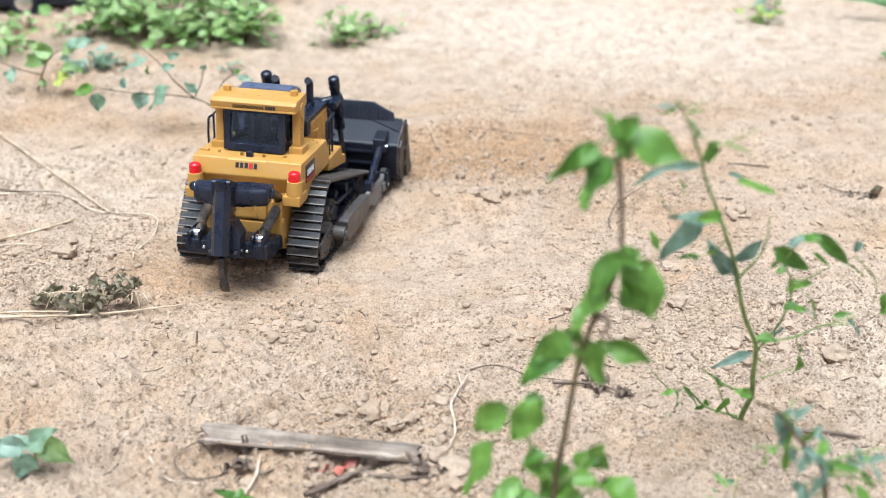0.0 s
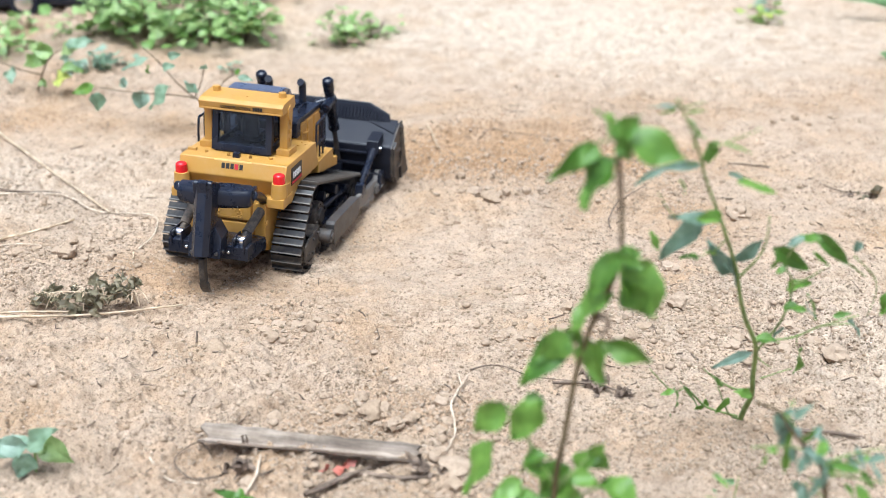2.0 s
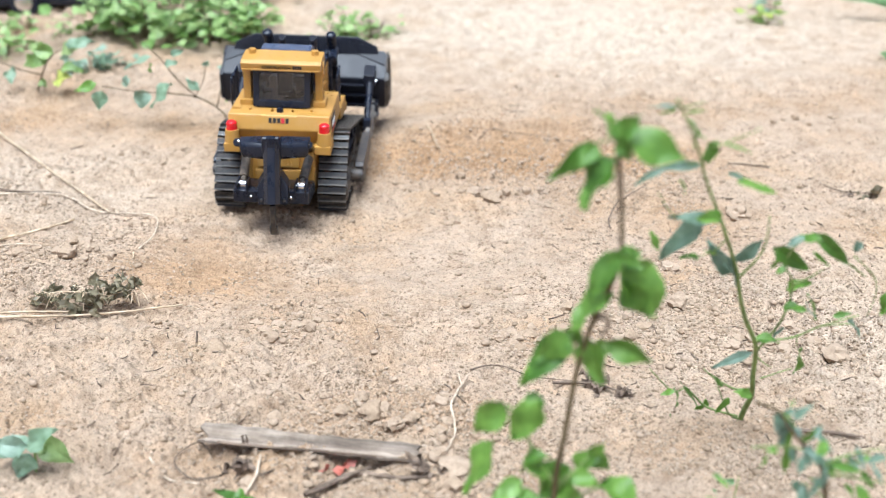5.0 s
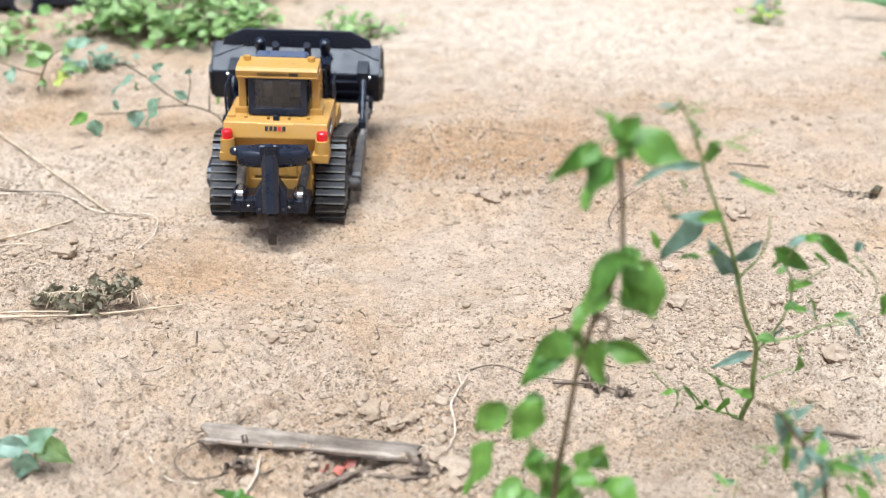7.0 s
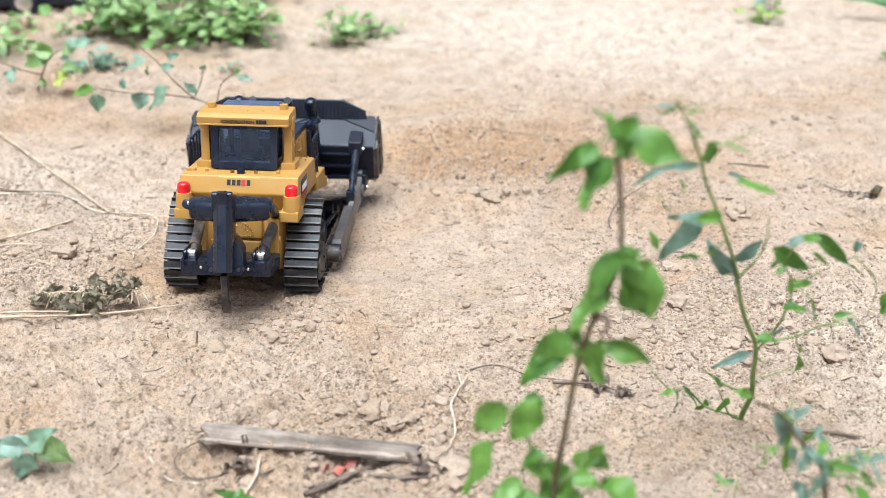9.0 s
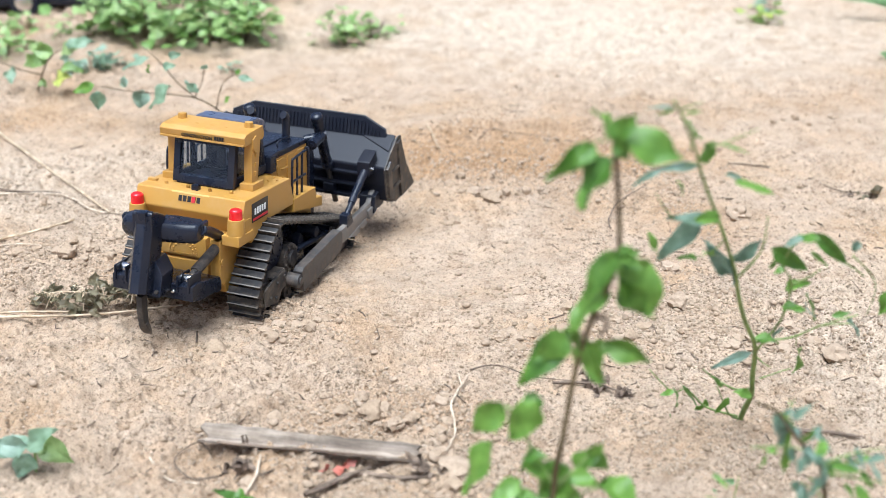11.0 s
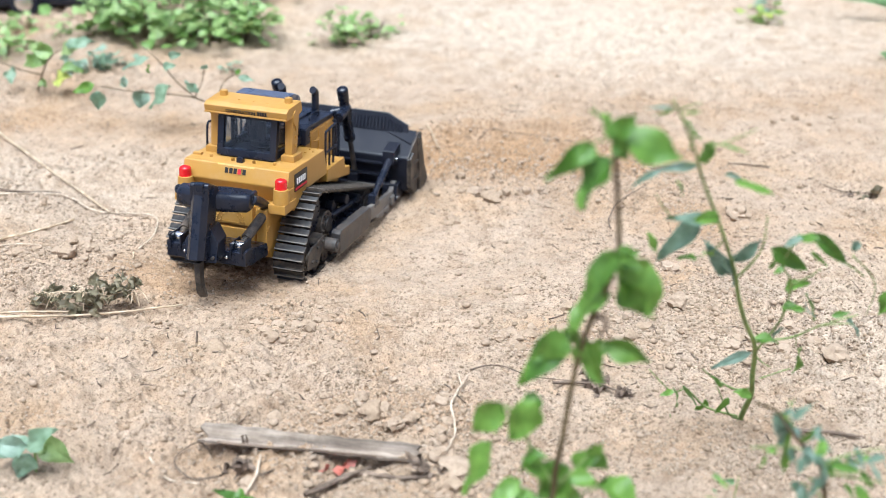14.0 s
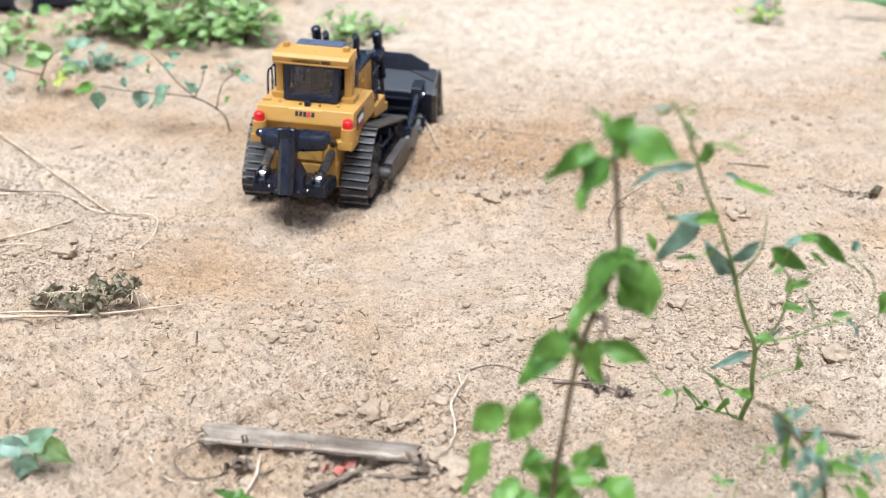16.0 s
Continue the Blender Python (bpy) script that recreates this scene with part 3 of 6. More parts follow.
    for pts in (((-0.0345, 0.0420, 0.1615), (0.0345, 0.0420, 0.1615), (0.0345, 0.0500, 0.2050), (-0.0345, 0.0500, 0.2050)),
                ((-0.033, 0.1275, 0.1615), (0.033, 0.1275, 0.1615), (0.032, 0.1175, 0.2050), (-0.032, 0.1175, 0.2050)),
                ((0.0385, 0.048, 0.162), (0.0385, 0.124, 0.162), (0.0385, 0.116, 0.206), (0.0385, 0.055, 0.206)),
                ((-0.0385, 0.048, 0.162), (-0.0385, 0.124, 0.162), (-0.0385, 0.116, 0.206), (-0.0385, 0.055, 0.206))):
        bm = bmesh.new()
        vs = [bm.verts.new(p) for p in pts]
        fc = bm.faces.new(vs)
        r = bmesh.ops.extrude_face_region(bm, geom=[fc])
        nrm = (vs[1].co - vs[0].co).cross(vs[3].co - vs[0].co).normalized() * 0.0006
        for v in r["geom"]:
            if isinstance(v, bmesh.types.BMVert):
                v.co += nrm
        bmesh.ops.recalc_face_normals(bm, faces=bm.faces[:])
        g = part("window_pane", bm, GLASS, cab, "clear scratched plastic window")
        g.visible_shadow = False
    bm = bmesh.new()
    box(bm, -0.013, 0.013, 0.078, 0.102, 0.157, 0.170, 0.003)
    box(bm, -0.012, 0.012, 0.073, 0.080, 0.166, 0.198, 0.003)
    part("seat", bm, BLACK, cab, "dark moulded seat")
    bm = bmesh.new()
    box(bm, -0.03, 0.03, 0.112, 0.124, 0.156, 0.176, 0.002)
    part("dashboard", bm, GREY, cab)

    # roll-over bar over the cab
    bm = bmesh.new()
    prof(bm, [(0.041, 0.2090), (0.039, 0.2195), (0.046, 0.2235), (0.0865, 0.2260), (0.0900, 0.2130), (0.086, 0.2090)], -0.0585, 0.0585, 0.0012)
    box(bm, -0.0575, 0.0575, 0.0382, 0.0400, 0.2092, 0.2115, 0.0004)
    for s in (-1, 1):
        rod(bm, (s * 0.0462, 0.073, 0.224), (s * 0.0462, 0.073, 0.2315), 0.0058, 0.0054, n=8, w=0.0006)
        prof(bm, [(0.056, 0.158), (0.072, 0.158), (0.080, 0.212), (0.058, 0.212)], s * 0.0530 - 0.0055, s * 0.0530 + 0.0055, 0.001)
        box(bm, s * 0.0540 - 0.0095, s * 0.0540 + 0.0095, 0.050, 0.078, 0.1495, 0.1600, 0.0012)
        for k in range(3):
            box(bm, s * 0.0590 - 0.001, s * 0.0590 + 0.001, 0.0635 + 0.001 * k, 0.0675 + 0.001 * k, 0.168 + 0.011 * k, 0.173 + 0.011 * k, 0.0004)
        prof(bm, [(0.058, 0.203), (0.064, 0.196), (0.070, 0.203), (0.074, 0.214), (0.066, 0.218), (0.058, 0.214)], s * 0.0590 - 0.0012, s * 0.0590 + 0.0012, 0.0005)
    for k in range(3):
        box(bm, -0.020 + 0.020 * k, -0.0165 + 0.020 * k, 0.060, 0.0615, 0.2236, 0.2250, 0.0)
    rops = part("roll_bar", bm, YELLOW, dz, "yellow roll-over bar with stud lamps on top")
    fc = bpy.data.curves.new("lettering", "FONT")
    fc.body = "CONSTRUCTION"
    fc.size = 0.0068
    fc.extrude = 0.0003
    fc.align_x = "LEFT"
    fc.space_character = 0.98
    fc.offset = 0.00012
    fc.materials.append(INK)
    tx = new("lettering", fc)
    tx.parent = rops
    tx.matrix_local = pose(-0.0275, 0.03925, 0.2124, 100, 0, 0)
    tx.scale = (0.80, 0.85, 1)
    tagged(tx, "black printed lettering on the roll bar")
    bm = bmesh.new()
    for k in range(4):
        box(bm, 0.0175 + 0.0034 * k, 0.0203 + 0.0034 * k, 0.0385, 0.0391, 0.2126, 0.2172, 0.0)
    part("printed_mark", bm, INK, rops)

    # hood
    bm = bmesh.new()
    prof(bm, [(0.135, 0.105), (0.135, 0.1690), (0.236, 0.1690), (0.240, 0.120), (0.240, 0.090)], -0.0440, 0.0440, 0.0015)
    for s in (-1, 1):
        for k in range(3):
            box(bm, s * 0.0445 - 0.001, s * 0.0445 + 0.001, 0.150 + 0.028 * k, 0.170 + 0.028 * k, 0.128, 0.163, 0.0006)
        tube(bm, [(s * 0.0455, 0.158, 0.150), (s * 0.0485, 0.158, 0.150), (s * 0.0485, 0.172, 0.150), (s * 0.0455, 0.172, 0.150)], 0.0012, 6)
        tube(bm, [(s * 0.0452, 0.143 + 0.006 * math.sin(a), 0.158 + 0.004 * math.cos(a)) for a in np.linspace(0, 6.0, 12)], 0.0009, 6)
    part("hood", bm, YELLOW, dz)
    bm = bmesh.new()
    prof(bm, [(0.131, 0.1655), (0.131, 0.1730), (0.150, 0.1745), (0.236, 0.1720), (0.241, 0.1655)], -0.0448, 0.0448, 0.0015)
    box(bm, -0.046, 0.046, 0.130, 0.146, 0.150, 0.172, 0.0015)
    box(bm, -0.020, 0.020, 0.150, 0.228, 0.173, 0.1765, 0.0012)
    tube(bm, curve_pts([(-0.012, 0.165, 0.173), (-0.012, 0.165, 0.182), (0.012, 0.165, 0.182), (0.012, 0.165, 0.173)], 4), 0.0012, 6)
    for s in (-1, 1):
        tube(bm, curve_pts([(s * 0.034, 0.172, 0.172), (s * 0.034, 0.172, 0.181), (s * 0.034, 0.200, 0.181), (s * 0.034, 0.200, 0.172)], 4), 0.0012, 6)
    part("hood_top", bm, BLACK, dz, "black engine cover")
    bm = bmesh.new()
    prof(bm, [(0.238, 0.055), (0.238, 0.1660), (0.252, 0.1620), (0.258, 0.140), (0.258, 0.055)], -0.046, 0.046, 0.002)
    radiator = part("radiator", bm, BLACK, dz, "black slatted radiator grille")
    for k in range(7):
        bm = bmesh.new()
        box(bm, -0.040, 0.040, 0.2575, 0.2605, 0.066 + 0.013 * k, 0.073 + 0.013 * k, 0.0008)
        part("slat", bm, BLACK, radiator)
    for s in (-1, 1):
        bm = bmesh.new()
        tube(bm, curve_pts([(s * 0.0250, 0.2130, 0.170), (s * 0.0250, 0.2130, 0.196), (s * 0.0248, 0.2120, 0.2045), (s * 0.0242, 0.2060, 0.2085)], 4), 0.0054, 12)
        rod(bm, (s * 0.0250, 0.2130, 0.171), (s * 0.0250, 0.2130, 0.176), 0.0068, n=12)
        part("exhaust_pipe", bm, BLACK, dz, "short curved black exhaust pipe")
        # steps beside the hood
        bm = bmesh.new()
        prof(bm, [(0.136, 0.1010), (0.136, 0.1185), (0.200, 0.1185), (0.204, 0.102), (0.222, 0.100), (0.222, 0.0860)], min(s * 0.043, s * 0.0755), max(s * 0.043, s * 0.0755), 0.0015)
        part("step", bm, YELLOW, dz)
        bm = bmesh.new()
        x = s * 0.070
        if s < 0:
            # the rail on this side is set further out to fit the camera's view
            tube(bm, curve_pts([(-0.060, 0.140, 0.116), (-0.078, 0.122, 0.122), (-0.085, 0.100, 0.132), (-0.085, 0.098, 0.172), (-0.085, 0.112, 0.1755), (-0.085, 0.146, 0.1775)], 4), 0.0017, 8)
            tube(bm, [(-0.078, 0.120, 0.122), (-0.085, 0.118, 0.136), (-0.085, 0.117, 0.176)], 0.0015, 8)
            tube(bm, [(-0.070, 0.135, 0.118), (-0.085, 0.133, 0.136), (-0.085, 0.133, 0.177)], 0.0015, 8)
            tube(bm, [(-0.062, 0.146, 0.116), (-0.085, 0.146, 0.134), (-0.085, 0.146, 0.1775)], 0.0017, 8)
        tube(bm, curve_pts([(x, 0.142, 0.116), (x, 0.142, 0.164), (x, 0.148, 0.170), (x, 0.180, 0.173)], 4), 0.0017, 8)
        tube(bm, curve_pts([(x, 0.170, 0.116), (x, 0.170, 0.172)], 4), 0.0017, 8)
        tube(bm, [(x, 0.142, 0.140), (x, 0.180, 0.141)], 0.0017, 8)
        tube(bm, [(x, 0.156, 0.119), (x, 0.156, 0.170)], 0.0015, 8)
        part("handrail", bm, BLACK, dz, "thin black handrail")
        bm = bmesh.new()
        tube(bm, curve_pts([(s * 0.045, 0.229, 0.160), (s * 0.050, 0.230, 0.158), (s * 0.050, 0.230, 0.108), (s * 0.045, 0.229, 0.104)], 4), 0.0014, 8)
        part("grab_handle", bm, BLACK, dz)
        # lift cylinder mount on the nose
        bm = bmesh.new()
        rod(bm, (s * 0.030, 0.256, 0.163), (s * 0.056, 0.2735, 0.170), 0.0062, n=14, w=0.001)
        rod(bm, (s * 0.0510, 0.238, 0.1630), (s * 0.0500, 0.270, 0.1690), 0.0072, n=16, w=0.001)
        rod(bm, (s * 0.0511, 0.2365, 0.1626), (s * 0.0510, 0.2395, 0.1632), 0.0030, n=10)
        part("cylinder_mount", bm, BLACK, dz)

        # undercarriage
        tr = new("track")
        tr.parent = dz
        tagged(tr, "dusty black track with ribbed shoes")
        xo = s * 0.5 * (BELT_X[0] + BELT_X[1])
        bm = bmesh.new()
        prof(bm, [(0.040, 0.012), (0.036, 0.024), (0.085, 0.034), (0.150, 0.036), (0.225, 0.040), (0.246, 0.036), (0.246, 0.022), (0.21, 0.012)], xo - 0.013, xo + 0.013, 0.0015)
        # black sheet added over the yellow hull side, standing in for the shade there
        prof(bm, [(0.035, 0.030), (0.050, 0.092), (0.075, 0.102), (0.135, 0.090), (0.235, 0.062), (0.240, 0.030)], s * 0.0536 - 0.0010, s * 0.0536 + 0.0010, 0.0006)
        # standing brackets with a sloping tie between them
        prof(bm, [(0.128, 0.034), (0.132, 0.066), (0.140, 0.074), (0.146, 0.066), (0.150, 0.034)], xo - 0.004, xo + 0.007, 0.001)
        prof(bm, [(0.186, 0.036), (0.189, 0.058), (0.200, 0.060), (0.206, 0.036)], xo - 0.004, xo + 0.007, 0.001)
        rod(bm, (xo + s * 0.010, 0.120, 0.058), (xo + s * 0.010, 0.232, 0.050), 0.0042, n=12)
        rod(bm, (xo - 0.012, 0.172, 0.066), (xo + 0.014, 0.172, 0.066), 0.0075, n=16, w=0.001)
        rod(bm, (xo - 0.012, 0.215, 0.054), (xo + 0.014, 0.215, 0.054), 0.0070, n=16, w=0.001)
        part("track_frame", bm, BLACK, tr)
        # plate box over the rear idler, its lid caked with sand
        bm = bmesh.new()
        x0, x1 = sorted((xo + s * 0.0185, xo + s * 0.0215))
        prof(bm, [(0.016, 0.018), (0.016, 0.040), (0.030, 0.046), (0.068, 0.050), (0.074, 0.044), (0.074, 0.030), (0.058, 0.026), (0.050, 0.014)], x0, x1, 0.0008)
        prof(bm, [(0.040, 0.0450), (0.040, 0.0475), (0.072, 0.0510), (0.074, 0.0480)], min(xo - s * 0.010, x1), max(xo - s * 0.010, x0), 0.0006)
        for yy, zz in ((0.028, 0.026), (0.046, 0.040), (0.064, 0.043), (0.042, 0.022)):
            rod(bm, (xo + s * 0.0205, yy, zz), (xo + s * 0.0238, yy, zz), 0.0024, n=10, w=0.0005)
        part("idler_guard", bm, DUSTY, tr, "dusty plate over the rear idler")
        # final drive drum inside the belt
        bm = bmesh.new()
        rod(bm, (xo - 0.015, 0.104, 0.052), (xo + s * 0.011, 0.104, 0.052), 0.0195, n=28, w=0.002)
        rod(bm, (xo, 0.104, 0.052), (xo + s * 0.0150, 0.104, 0.052), 0.0120, 0.0105, n=20, w=0.001)
        for j in range(9):
            q = 2 * math.pi * j / 9
            ry, rz = 0.104 + 0.0155 * math.cos(q), 0.052 + 0.0155 * math.sin(q)
            rod(bm, (xo + s * 0.010, ry, rz), (xo + s * 0.0130, ry, rz), 0.0021, n=8)
        part("final_drive", bm, DUSTY, tr, "round drive housing caked with sand")
        for k, (yy, zz, rr) in enumerate(WHEELS):
            bm = bmesh.new()
            out = xo + s * (0.004 if k == 1 else 0.012)
            rod(bm, (xo - s * 0.012, yy, zz), (out, yy, zz), rr - 0.004, n=28, w=0.0015)
            rod(bm, (xo, yy, zz), (out + s * 0.0035, yy, zz), rr * 0.60, n=20, w=0.001)
            rod(bm, (xo, yy, zz), (out + s * 0.0055, yy, zz), rr * 0.26, n=14, w=0.001)
            for j in range(12 if k == 1 else 6):
                q = 2 * math.pi * j / (12 if k == 1 else 6)
                ry, rz = yy + rr * 0.46 * math.cos(q), zz + rr * 0.46 * math.sin(q)
                rod(bm, (out, ry, rz), (out + s * 0.0050, ry, rz), 0.0016, n=6)
            part("sprocket" if k == 1 else "idler_wheel", bm, BLACK if k == 1 else DUSTY, tr)
        for k in range(6):
            bm = bmesh.new()
            rod(bm, (xo - 0.013, 0.050 + 0.0325 * k, 0.0150), (xo + 0.017, 0.050 + 0.0325 * k, 0.0150), 0.0105, n=18, w=0.001)
            rod(bm, (xo + s * 0.016, 0.050 + 0.0325 * k, 0.0150), (xo + s * 0.019, 0.050 + 0.0325 * k, 0.0150), 0.004, n=10)
            part("road_wheel", bm, DUSTY, tr)
        sm = shoe_mesh() if s < 0 else shared
        shared = sm
        for k in range(SHOES):
            o = new("track_shoe", sm)
            o.parent = tr
            SHOE_LIST.append((o, s, k * BELT_LEN / SHOES))
        # trunnion of the push arm
        bm = bmesh.new()
        rod(bm, (s * 0.096, 0.0770, 0.0345), (s * 0.1150, 0.0770, 0.0345), 0.0092, n=22, w=0.0016)
        rod(bm, (s * 0.1145, 0.0770, 0.0345), (s * 0.1165, 0.0770, 0.0345), 0.0052, n=16, w=0.0006)
        part("trunnion", bm, GREY, dz, "dusty grey round trunnion")

    # ripper at the tail
    rip = new("ripper")
    rip.parent = dz
    tagged(rip, "black ripper with one curved shank")
    bm = bmesh.new()
    box(bm, -0.054, 0.054, -0.024, -0.012, 0.044, 0.058, 0.0015)
    prof(bm, [(-0.078, 0.052), (-0.078, 0.070), (-0.066, 0.072), (-0.014, 0.062), (-0.014, 0.046), (-0.060, 0.048)], -0.054, 0.054, 0.0015)
    for s in (-1, 1):
        box(bm, s * 0.0417 - 0.0085, s * 0.0417 - 0.0060, -0.080, -0.052, 0.062, 0.082, 0.001)
        box(bm, s * 0.0417 + 0.0060, s * 0.0417 + 0.0085, -0.080, -0.052, 0.062, 0.082, 0.001)
        for yy in (-0.0788,):
            rod(bm, (s * 0.020, yy, 0.062), (s * 0.020, yy - 0.001, 0.062), 0.002, n=8)
    part("carrier", bm, BLACK, rip)
    bm = bmesh.new()
    for s in (-1, 1):
        # each half of the beam tapers outwards, with a rounded back
        end = 0.0490 if s > 0 else 0.0455
        loops = []
        for x, zb, zt, yb, yf in ((0.004, 0.1190, 0.1440, -0.0820, -0.0500), (0.018, 0.1190, 0.1440, -0.0800, -0.0480), (end - 0.004, 0.1175, 0.1415, -0.0700, -0.0440), (end, 0.1200, 0.1390, -0.0670, -0.0460)):
            c = 0.0055
            loops.append([bm.verts.new((s * x, y, z)) for y, z in ((yb, zb + c), (yb, zt - 1.3 * c), (yb + 0.5 * c, zt - 0.4 * c), (yb + 1.5 * c, zt), (yf - 0.5 * c, zt), (yf, zt - c), (yf, zb + c), (yf - c, zb), (yb + c, zb))])
        for p, q in zip(loops, loops[1:]):
            for j in range(9):
                bm.faces.new((p[j], p[(j + 1) % 9], q[(j + 1) % 9], q[j]))
        bm.faces.new(loops[0])
        bm.faces.new(loops[-1][::-1])
        box(bm, min(s * (end - 0.004), s * (end + 0.0025)), max(s * (end - 0.004), s * (end + 0.0025)), -0.056, -0.040, 0.1235, 0.1400, 0.0025)
    bmesh.ops.recalc_face_normals(bm, faces=bm.faces[:])
    part("crossbeam", bm, BLACK, rip)
    for s in (-1, 1):
        bm = bmesh.new()
        tube(bm, curve_pts([(s * 0.0500, -0.0500, 0.1320), (s * 0.0490, -0.0250, 0.1210), (s * 0.0450, 0.0020, 0.1060)], 4), 0.0062, 12)
        part("strut", bm, BLACK, rip)
    # the shank's holder leans back towards its foot, with a ridge down its back and a flared skirt
    bm = bmesh.new()
    ring = ((-0.0052, 0.0), (0.0052, 0.0), (0.0112, 0.0075), (0.0112, 0.0340), (-0.0112, 0.0340), (-0.0112, 0.0075))
    lo = [bm.verts.new((x, -0.1305 + y, 0.0740 - 0.32 * y)) for x, y in ring]
    hi = [bm.verts.new((x, -0.1040 + y, 0.1610 - 0.38 * y)) for x, y in ring]
    bm.faces.new(lo[::-1])
    bm.faces.new(hi)
    for j in range(6):
        bm.faces.new((lo[j], lo[(j + 1) % 6], hi[(j + 1) % 6], hi[j]))
    bevel(bm, bm.edges[:], 0.0009)
    prof(bm, [(-0.1030, 0.1370), (-0.1030, 0.1605), (-0.0985, 0.1630), (-0.0690, 0.1500), (-0.0690, 0.1370)], -0.0130, 0.0115, 0.0020)
    box(bm, -0.0060, 0.0060, -0.1075, -0.0960, 0.1400, 0.1630, 0.0012)
    foot = [(-0.0205, 0.063), (0.0205, 0.063), (0.0215, 0.088), (0.0110, 0.104), (-0.0110, 0.104), (-0.0215, 0.088)]
    fa = [bm.verts.new((x, -0.1080 + (z - 0.06) * 0.22, z)) for x, z in foot]
    fb = [bm.verts.new((x, -0.0790 + (z - 0.06) * 0.22, z)) for x, z in foot]
    fs = [bm.faces.new(fa), bm.faces.new(fb[::-1])] + [bm.faces.new((fa[j], fb[j], fb[(j + 1) % 6], fa[(j + 1) % 6])) for j in range(6)]
    bevel(bm, list({e for f_ in fs for e in f_.edges}), 0.0012)
    bmesh.ops.recalc_face_normals(bm, faces=bm.faces[:])
    part("shank_holder", bm, BLACK, rip)
    for s in (-1, 1):
        bm = bmesh.new()
        rod(bm, (s * 0.0160, -0.1095, 0.0700), (s * 0.0160, -0.1050, 0.0700), 0.0022, n=10, w=0.0004)
        part("screw", bm, GREY, rip)
    bm = bmesh.new()
    prof(bm, [(-0.1185, 0.066), (-0.1190, 0.050), (-0.1165, 0.036), (-0.1115, 0.025), (-0.1040, 0.0165), (-0.1010, 0.0180), (-0.1030, 0.028), (-0.1050, 0.038), (-0.1060, 0.052), (-0.1040, 0.066)], -0.0038, 0.0038, 0.0011)
    prof(bm, [(-0.1140, 0.0300), (-0.1090, 0.0210), (-0.1015, 0.0130), (-0.0995, 0.0175), (-0.1035, 0.0270), (-0.1070, 0.0320)], -0.0054, 0.0054, 0.0012)
    part("shank", bm, DUSTY, rip, "dusty curved ripper tooth")
    # beam, holder and shank sit a few degrees askew in their loose joints
    askew = pose(0, -0.03, 0) @ pose(0, 0, 0, 0, 0, 5.5) @ pose(0, 0.03, 0)
    for ob in rip.children:
        if ob.name.split(".")[0] in ("crossbeam", "shank_holder", "screw", "shank"):
            ob.data.transform(askew)
    for s in (-1, 1):
        bm = bmesh.new()
        rod(bm, (s * 0.0417, -0.066, 0.0755), (s * 0.0455, -0.012, 0.094), 0.0042, n=12)
        rod(bm, (s * 0.0426, -0.053, 0.080), (s * 0.0462, -0.006, 0.097), 0.0066, n=14, w=0.001)
        part("tilt_cylinder", bm, DUSTY, rip)
        bm = bmesh.new()
        rod(bm, (s * 0.0417 - 0.0055, -0.066, 0.0750), (s * 0.0417 + 0.0055, -0.066, 0.0750), 0.0064, n=16, w=0.0008)
        part("pin", bm, CHROME, rip, "shiny steel pin")
        bm = bmesh.new()
        e = 0.0512 if s > 0 else 0.0478
        rod(bm, (s * e, -0.048, 0.1325), (s * (e + 0.0016), -0.048, 0.1325), 0.0030, n=10)
        part("pin", bm, CHROME, rip, "shiny steel pin")
        bm = bmesh.new()
        ball(bm, (s * 0.0285, -0.0785, 0.062), 0.0024, u=8, v=6)
        part("screw", bm, CHROME, rip)

    # blade with push arms, turning about the trunnions; its space is centred on them
    bl = new("blade_assembly")
    bl.parent = dz
    bl.matrix_local = Matrix.Translation(PIVOT)
    tagged(bl, "black full-width dozer blade on two push arms")
    py, pz = PIVOT[1], PIVOT[2]

    def shift(pts):
        return [(y - py, z - pz) for y, z in pts]
    bm = bmesh.new()
    prof(bm, shift([(0.342, 0.026), (0.322, 0.038), (0.318, 0.062), (0.317, 0.0885), (0.319, 0.0915), (0.362, 0.117), (0.368, 0.112), (0.350, 0.092), (0.344, 0.066), (0.352, 0.042), (0.386, 0.024), (0.380, 0.021)]), -0.1355, 0.1355, 0.0012)
    part("moldboard", bm, BLADE, bl)
    for s in (-1, 1):
        bm = bmesh.new()
        x0, x1 = sorted((s * 0.1350, s * 0.1375))
        prof(bm, shift([(0.318, 0.046), (0.314, 0.088), (0.330, 0.101), (0.364, 0.119), (0.374, 0.118), (0.392, 0.070), (0.418, 0.028), (0.420, 0.022), (0.350, 0.024)]), x0, x1, 0.0008)
        prof(bm, shift([(0.322, 0.042), (0.318, 0.088), (0.330, 0.096), (0.336, 0.034)]), min(s * 0.1345, s * 0.1410), max(s * 0.1345, s * 0.1410), 0.0008)
        prof(bm, shift([(0.366, 0.026), (0.358, 0.112), (0.368, 0.114), (0.388, 0.062), (0.392, 0.026)]), min(s * 0.1345, s * 0.1405), max(s * 0.1345, s * 0.1405), 0.0008)
        for zz in (0.048, 0.074):
            box(bm, min(s * 0.1345, s * 0.1400), max(s * 0.1345, s * 0.1400), 0.334 - py, 0.366 - py, zz - pz, zz + 0.004 - pz, 0.0006)
        part("end_plate", bm, DUSTY if s > 0 else BLADE, bl, "dust-brown stepped end plate")
